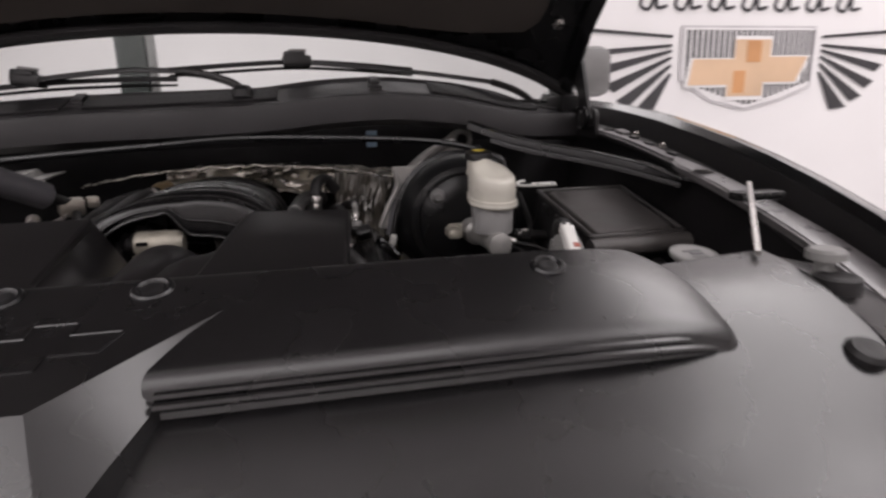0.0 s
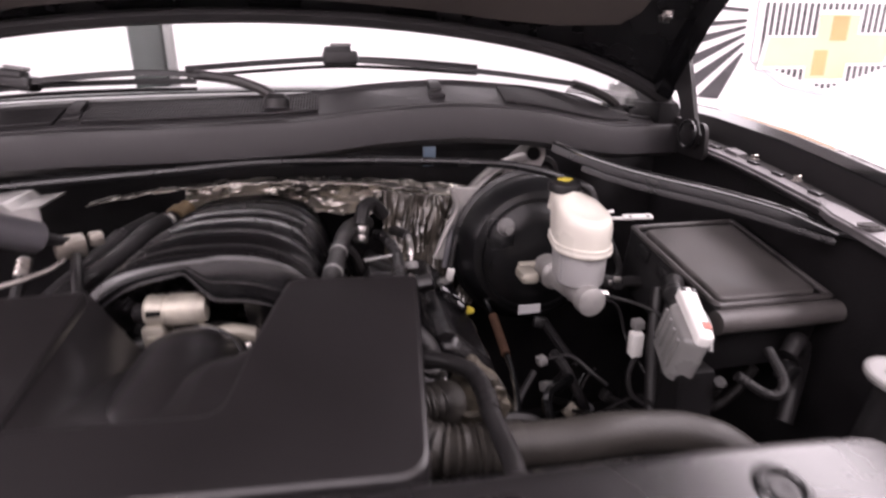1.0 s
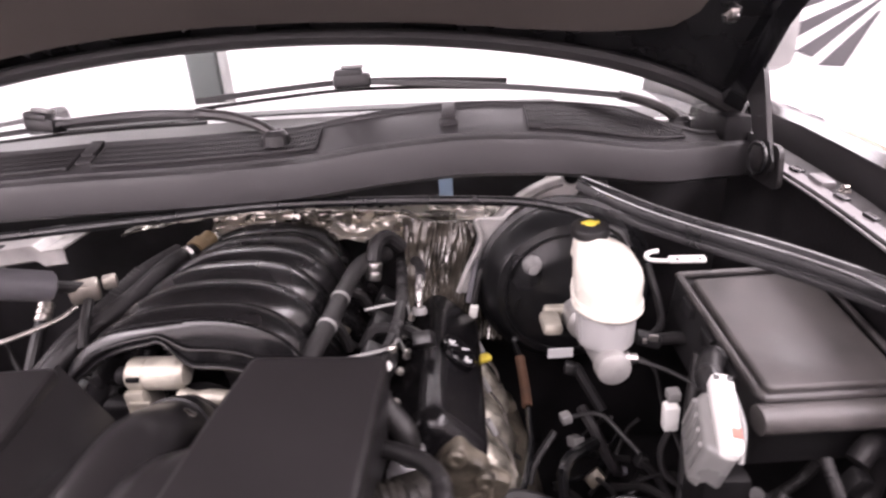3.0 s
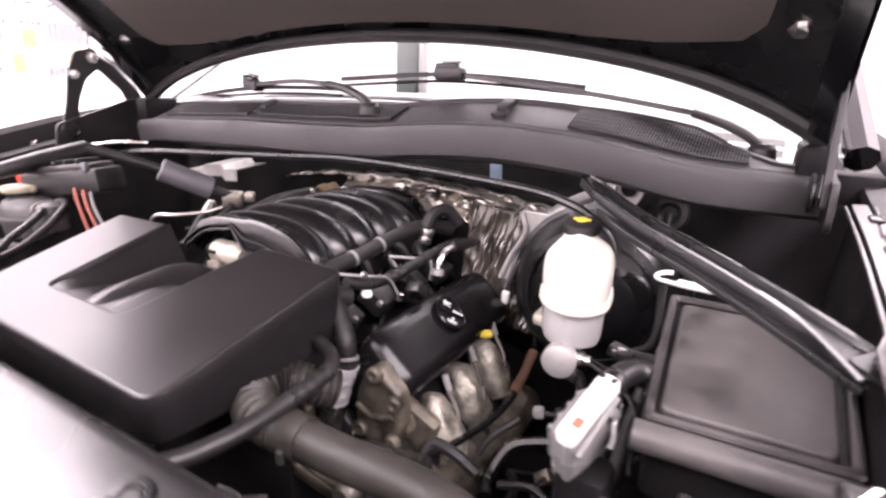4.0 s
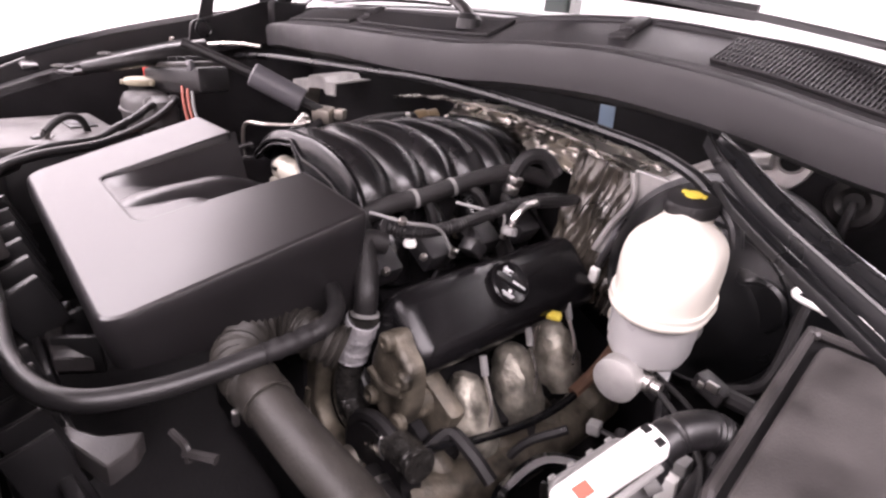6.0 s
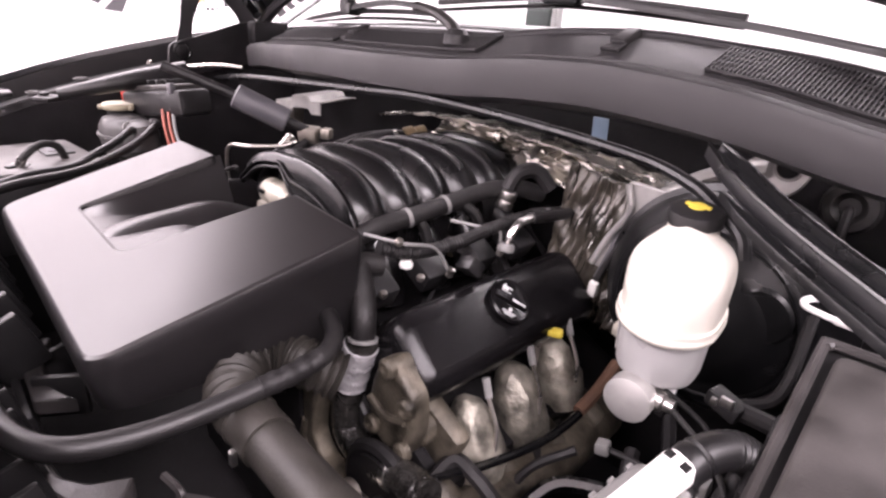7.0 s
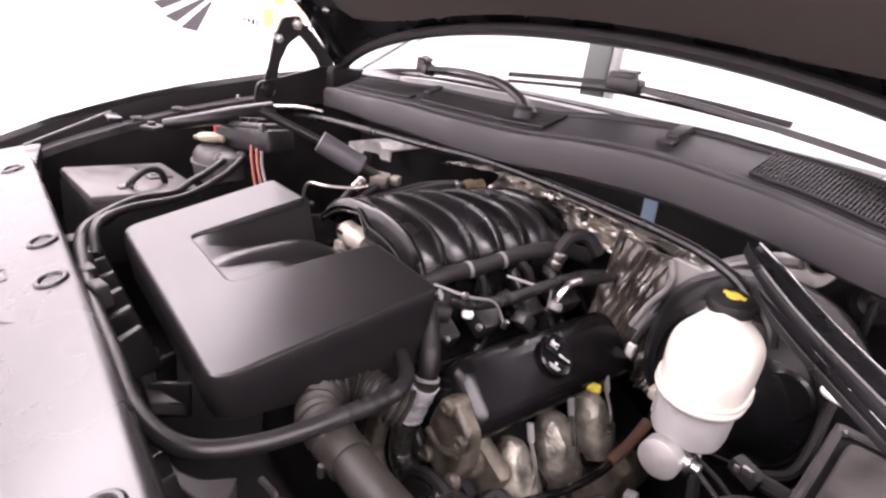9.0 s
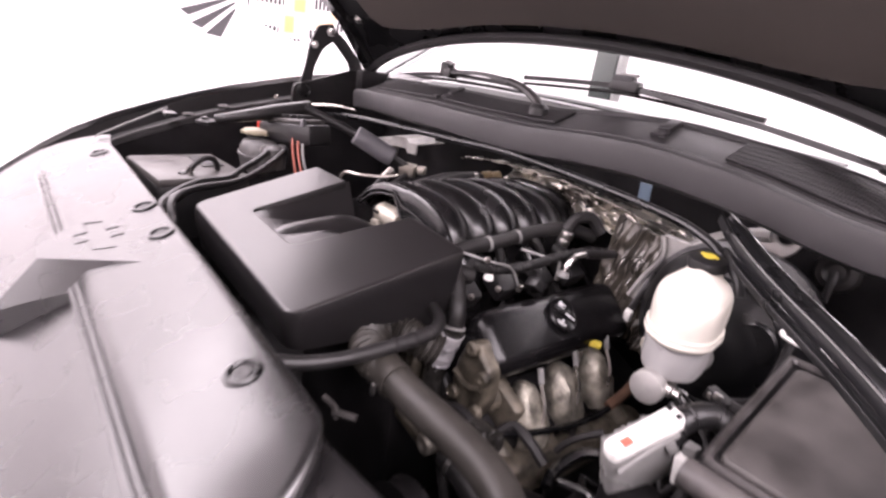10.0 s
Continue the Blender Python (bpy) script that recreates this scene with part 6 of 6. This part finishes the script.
def folded(u, v):
    """A pressed channel: a flat top with a raised step and a lip folded down in front."""
    step = 0.012 * min(1.0, max(0.0, (u - 0.35) / 0.06)) * min(1.0, max(0.0, (0.80 - u) / 0.06))
    x, z = -0.51 + 0.185 * u, 1.112 + 0.020 * u + step
    if v < 0.3:
        return Vector((x, 0.668 - 0.004 * (0.3 - v), z - 0.024 * (0.3 - v) / 0.3))
    return Vector((x, 0.668 + 0.085 * (v - 0.3) / 0.7, z + 0.010 * (v - 0.3)))


part("channel", sheet(folded, 40, 20, lambda u, v: Vector((0, 0.0025, -0.003))), CASTPALE, ac, "pressed channel with a folded lip", sharp=0.35)
# The channel is not pierced; a dark disc gives the hole's shade.
part("channel_hole", turned([(0.010, 0), (0.010, 0.004), (0, 0.004)], pose(-0.47, 0.715, 1.120), 16), DARK, ac, "dark disc for the shade in a round hole")
part("gusset", boxes(((-0.49, 0.69, 1.085), (0.045, 0.05, 0.04), (0, 12, 0), 0.006)), ALU, ac, "dull cast gusset")
ht = thing("heater_hoses", "pair of thick black heater hoses with tan fittings", "hose", (-0.2, 0.62, 1.0))
part("hose", pipe([(-0.165, 0.76, 1.085), (-0.185, 0.70, 1.080), (-0.205, 0.63, 1.062), (-0.245, 0.54, 1.035), (-0.285, 0.47, 0.99)], 0.0150, seg=14), RUBBER, ht)
part("hose", pipe([(-0.20, 0.77, 1.08), (-0.225, 0.70, 1.072), (-0.248, 0.63, 1.05), (-0.285, 0.55, 1.015), (-0.32, 0.48, 0.96)], 0.0145, seg=14), RUBBER, ht)
part("hose", pipe([(-0.215, 0.60, 1.035), (-0.222, 0.56, 1.05), (-0.240, 0.53, 1.03), (-0.235, 0.55, 0.99), (-0.225, 0.57, 0.97)], 0.0055, seg=10), RUBBER, ht, "thin looped branch")
part("sleeve", pipe([(-0.228, 0.695, 1.071), (-0.246, 0.635, 1.051)], 0.0165, seg=14, n=3, ring=ribbed(0.008, 0.05)), LOOM, ht, "ribbed sleeve")
part("fitting", turned([(0.017, 0), (0.019, 0.004), (0.019, 0.02), (0.015, 0.024), (0.015, 0.045), (0, 0.045)], along((-0.163, 0.755, 1.085), (-0.145, 0.83, 1.10)), 16), TAN, ht, "tan hose fitting")
part("clamp", pipe([(-0.170, 0.742, 1.084), (-0.1725, 0.735, 1.083)], 0.017, seg=16, n=1), STEEL, ht)
ap = thing("air_conditioning_pipe", "bent bare metal pipe with a white fitting", "pipe", (-0.36, 0.50, 1.0))
part("pipe", pipe([(-0.258, 0.575, 1.075), (-0.272, 0.548, 1.067), (-0.309, 0.505, 1.063), (-0.36, 0.49, 1.055), (-0.39, 0.495, 1.01), (-0.385, 0.50, 0.95)], 0.0034, seg=10), SHEET, ap)
part("connector", turned([(0.009, 0), (0.0105, 0.002), (0.0105, 0.008), (0.009, 0.010), (0.0105, 0.012), (0.0105, 0.018), (0.009, 0.020), (0.0105, 0.022), (0.0105, 0.028), (0.008, 0.031), (0, 0.031)], along((-0.3205, 0.578, 1.050), (-0.322, 0.605, 1.075)), 16), SHEET, ap, "ribbed bright connector")
part("hose", pipe([(-0.3205, 0.579, 1.051), (-0.319, 0.551, 1.025), (-0.322, 0.52, 0.98), (-0.33, 0.50, 0.92)], 0.0085, seg=10), RUBBER, ap)
fi = thing("pipe_fitting_block", "small bright fitting block beside the manifold", "fitting", (-0.28, 0.58, 1.05))
part("block", boxes(((-0.262, 0.605, 1.085), (0.04, 0.03, 0.03), (10, 0, 30), 0.006), ((-0.235, 0.625, 1.09), (0.02, 0.02, 0.02), (0, 0, 30), 0.004)), ALU, fi)
part("stem", pipe([(-0.25, 0.59, 1.075), (-0.235, 0.55, 1.06), (-0.225, 0.52, 1.035)], 0.007, seg=10), RUBBER, fi)

# ---- looms, lines and clutter between the large parts ----
cl = thing("conduit", "corrugated black wiring conduit beside the manifold", "wiring conduit", (0.2, 0.6, 1.0))
part("conduit", pipe([(0.185, 0.43, 1.050), (0.195, 0.47, 1.038), (0.203, 0.53, 1.036), (0.205, 0.61, 1.044), (0.195, 0.72, 1.040), (0.182, 0.83, 1.018)], 0.0095, seg=10, ring=ribbed(0.005, 0.09)), RUBBER, cl)
part("clip", turned([(0.008, 0), (0.009, 0.004), (0.006, 0.010), (0, 0.011)], pose(0.195, 0.465, 1.020), 12), WHITEP, cl, "small white clip")
eb = thing("vent_elbow", "bright metal vent elbow on a black hose", "elbow", (0.225, 0.63, 1.0))
part("elbow", pipe([(0.229, 0.616, 1.028), (0.230, 0.622, 1.042), (0.230, 0.637, 1.054), (0.230, 0.664, 1.056)], 0.0055, seg=10), STEEL, eb)
part("hose", pipe([(0.230, 0.662, 1.056), (0.228, 0.70, 1.05), (0.22, 0.76, 1.04), (0.20, 0.81, 1.03)], 0.0085, seg=10), RUBBER, eb)
part("collar", turned([(0.012, 0), (0.012, 0.006), (0.010, 0.010), (0, 0.010)], along((0.229, 0.613, 1.018), (0.229, 0.62, 1.05)), 14), GREYP, eb)
ij = thing("injector_wires", "thin grey injector wires with small white plugs", "wires", (0.21, 0.5, 1.0))
for p in ((0.210, 0.438, 1.066), (0.210, 0.559, 1.013), (0.210, 0.475, 1.010), (0.210, 0.417, 1.005)):
    part("plug", turned([(0.005, 0), (0.0055, 0.004), (0.004, 0.007), (0, 0.008)], pose(p[0], p[1], p[2] - 0.004, 0, 30, 0), 10), SHEET, ij, "small pale plug")
for p, q in (((0.205, 0.45, 1.058), (0.215, 0.521, 1.006)), ((0.205, 0.598, 1.046), (0.215, 0.618, 1.012))):
    mid = (Vector(p) + Vector(q)) / 2 + Vector((0, 0.012, 0.010))
    part("wire", pipe([(p[0] - 0.05, p[1] - 0.02, p[2]), p, mid, q], 0.0024, seg=6), GREYP, ij)
    part("tip", turned([(0.005, 0), (0.005, 0.012), (0, 0.013)], pose(q[0], q[1], q[2] - 0.006, 0, 20, 0), 8), SHEET, ij)
for y in (0.43, 0.52, 0.61, 0.70):
    part("coil", boxes(((0.175, y, 0.995), (0.05, 0.045, 0.035), (0, 30, 0), 0.006)), BLACK, ij, "black ignition coil")
vp = thing("vapour_pipe", "thin black glossy pipe along the exhaust side", "pipe", (0.37, 0.5, 0.8))
part("pipe", pipe([(0.31, 0.36, 0.80), (0.335, 0.385, 0.835), (0.365, 0.45, 0.840), (0.385, 0.535, 0.842), (0.39, 0.615, 0.855), (0.385, 0.69, 0.89), (0.36, 0.76, 0.95)], 0.0055, seg=10), PAINT, vp)
part("rust_sleeve", pipe([(0.388, 0.60, 0.853), (0.3885, 0.64, 0.867), (0.386, 0.685, 0.888)], 0.0085, seg=10), RUST, vp, "rust-brown worn sleeve")
wt = thing("sensor_tab", "small white wire tab near the firewall", "wire tab", (0.31, 0.72, 0.96))
part("tab", boxes(((0.312, 0.72, 0.962), (0.014, 0.010, 0.026), (15, 10, 0), 0.003)), WHITEP, wt)
part("lead", pipe([(0.312, 0.722, 0.972), (0.325, 0.735, 1.02), (0.345, 0.75, 1.06)], 0.005, seg=8), LOOM, wt, "yellowed lead")
wc = thing("white_plug", "white electrical plug on a black cable", "plug", (0.565, 0.49, 0.88))
part("plug", boxes(((0.565, 0.489, 0.912), (0.020, 0.018, 0.044), (8, -4, 0), 0.004)), WHITEP, wc)
part("cap", boxes(((0.567, 0.492, 0.944), (0.018, 0.016, 0.016), (8, -4, 0), 0.003)), GREYP, wc)
part("lead", pipe([(0.565, 0.487, 0.892), (0.553, 0.48, 0.862), (0.556, 0.47, 0.835), (0.575, 0.46, 0.82)], 0.0045, seg=8), RUBBER, wc)
bc = thing("thick_cable", "thick black cable dropping past the brake cylinder", "cable", (0.57, 0.44, 0.75))
part("cable", pipe([(0.60, 0.50, 1.0), (0.590, 0.485, 0.95), (0.584, 0.471, 0.903), (0.578, 0.455, 0.86), (0.568, 0.435, 0.815), (0.53, 0.41, 0.785), (0.47, 0.38, 0.775), (0.40, 0.36, 0.77)], 0.0095, seg=12), HOSE, bc)
part("joint", pipe([(0.515, 0.402, 0.783), (0.495, 0.393, 0.780)], 0.014, seg=12, n=2), STEEL, bc, "bright clamp")
cr = thing("corrugated_loop", "corrugated wire sleeve looped below the connector", "wiring conduit", (0.67, 0.42, 0.82))
part("loop", pipe([(0.595, 0.33, 0.935), (0.612, 0.37, 0.885), (0.640, 0.405, 0.845), (0.674, 0.421, 0.836), (0.702, 0.42, 0.862), (0.712, 0.41, 0.90)], 0.0075, seg=10, ring=ribbed(0.005, 0.09)), LOOM, cr)
gh = thing("washer_hose", "black elbow hose by the fender apron", "hose", (0.75, 0.40, 0.85))
part("hose", pipe([(0.715, 0.36, 0.945), (0.735, 0.37, 0.96), (0.76, 0.385, 0.935), (0.765, 0.39, 0.88), (0.74, 0.37, 0.83)], 0.0125, seg=12), RUBBER, gh)
part("fitting", boxes(((0.712, 0.352, 0.925), (0.02, 0.02, 0.03), (10, 20, 0), 0.004)), BLACK, gh)
fs = thing("shroud_bracket", "dark grey moulded bracket on the fan shroud", "bracket", (0.0, 0.09, 0.90))
shape = rounded([(-0.066, 0.096), (-0.060, 0.127), (-0.030, 0.116), (0.0, 0.108), (0.04, 0.104), (0.087, 0.124), (0.064, 0.088), (0.0, 0.090)], 0.004, 2)
part("bracket", plate(shape, 0.905, 0.921, None, 0.003), DUSTY, fs)
part("web", boxes(((0.01, 0.085, 0.89), (0.16, 0.008, 0.06), (8, 0, 0), 0.002)), BLACK, fs)
part("fin", boxes(((0.045, 0.115, 0.905), (0.008, 0.05, 0.05), (0, 0, -30), 0.002)), BLACK, fs)
part("fin", boxes(((-0.02, 0.118, 0.90), (0.008, 0.05, 0.05), (0, 0, 25), 0.002)), BLACK, fs)
fl = thing("shroud_flange", "black moulded fan shroud flange with ribs", "shroud flange", (0.2, 0.09, 0.85))
shape = rounded([(0.139, 0.080), (0.19, 0.088), (0.213, 0.104), (0.228, 0.136), (0.247, 0.122), (0.258, 0.098), (0.20, 0.076)], 0.005, 2)
part("flange", plate(shape, 0.90, 0.921, None, 0.003), DUSTY, fl)
part("wing", boxes(((0.20, 0.07, 0.90), (0.20, 0.012, 0.05), (14, 0, 6), 0.003)), BLACK, fl)
for i in range(5):
    part("rib", boxes(((0.11 + i * 0.035, 0.062, 0.92), (0.006, 0.04, 0.10), (12, 0, 8), 0.002)), BLACK, fl)
part("spike", pipe([(0.240, 0.155, 0.918), (0.262, 0.160, 0.914), (0.268, 0.160, 0.90)], 0.004, seg=6), DUSTY, fl)
part("spike", pipe([(0.262, 0.158, 0.908), (0.288, 0.178, 0.908)], 0.005, seg=6), DUSTY, fl)
for i, x in enumerate((-0.27, -0.21, -0.15, -0.09)):
    part("clip_tab", boxes(((x, 0.062 + 0.004 * (i % 2), 1.0), (0.03, 0.02, 0.035), (10, 0, 5 * i), 0.004)), DUSTY if i % 2 else BLACK, fl, "moulded clip tab")
for i in range(6):
    x = -0.30 + i * 0.06
    part("fin", boxes(((x, 0.085, 0.95), (0.012, 0.05, 0.07), (20, 0, -12 + 5 * i), 0.003)), BLACK, fl)
rng = random.Random(7)
for name, lo, hi, count in (("wiring_harness", (0.36, 0.36, 0.66), (0.60, 0.64, 0.86), 34), ("wiring_harness", (-0.52, 0.36, 0.74), (-0.27, 0.72, 1.0), 30), ("wiring_harness", (0.12, 0.40, 0.90), (0.22, 0.80, 1.0), 18), ("wiring_harness", (0.60, 0.10, 0.60), (0.76, 0.40, 0.86), 16), ("wiring_harness", (0.25, 0.06, 0.58), (0.56, 0.32, 0.80), 16)):
    wh = thing(name, "tangle of dark wires and small plugs deep in the bay", "wiring", [(a + b) / 2 for a, b in zip(lo, hi)], "wire tangles")
    for i in range(count):
        p = Vector([rng.uniform(a, b) for a, b in zip(lo, hi)])
        d = Vector((rng.uniform(-1, 1), rng.uniform(-1, 1), rng.uniform(-0.7, 0.5))).normalized()
        pts = [p]
        for k in range(3):
            d = (d + Vector((rng.uniform(-0.7, 0.7), rng.uniform(-0.7, 0.7), rng.uniform(-0.5, 0.5)))).normalized()
            q = pts[-1] + d * rng.uniform(0.03, 0.07)
            pts.append(Vector([min(max(c, a - 0.02), b + 0.02) for c, a, b in zip(q, lo, hi)]))
        part("wire", pipe(pts, rng.choice((0.003, 0.004, 0.006, 0.009)), seg=7, n=6), rng.choice((RUBBER, HOSE, LOOM, RUBBER, PAINT, DARK)), wh)
        if i % 3 == 0:
            e = pts[-1]
            part("plug", boxes((e, (rng.uniform(0.012, 0.024), rng.uniform(0.012, 0.022), rng.uniform(0.016, 0.034)), (rng.uniform(0, 90), rng.uniform(0, 90), rng.uniform(0, 90)), 0.003)), rng.choice((BLACK, BLACK, GREYTUBE, ALUDIRTY, GREYP)), wh)
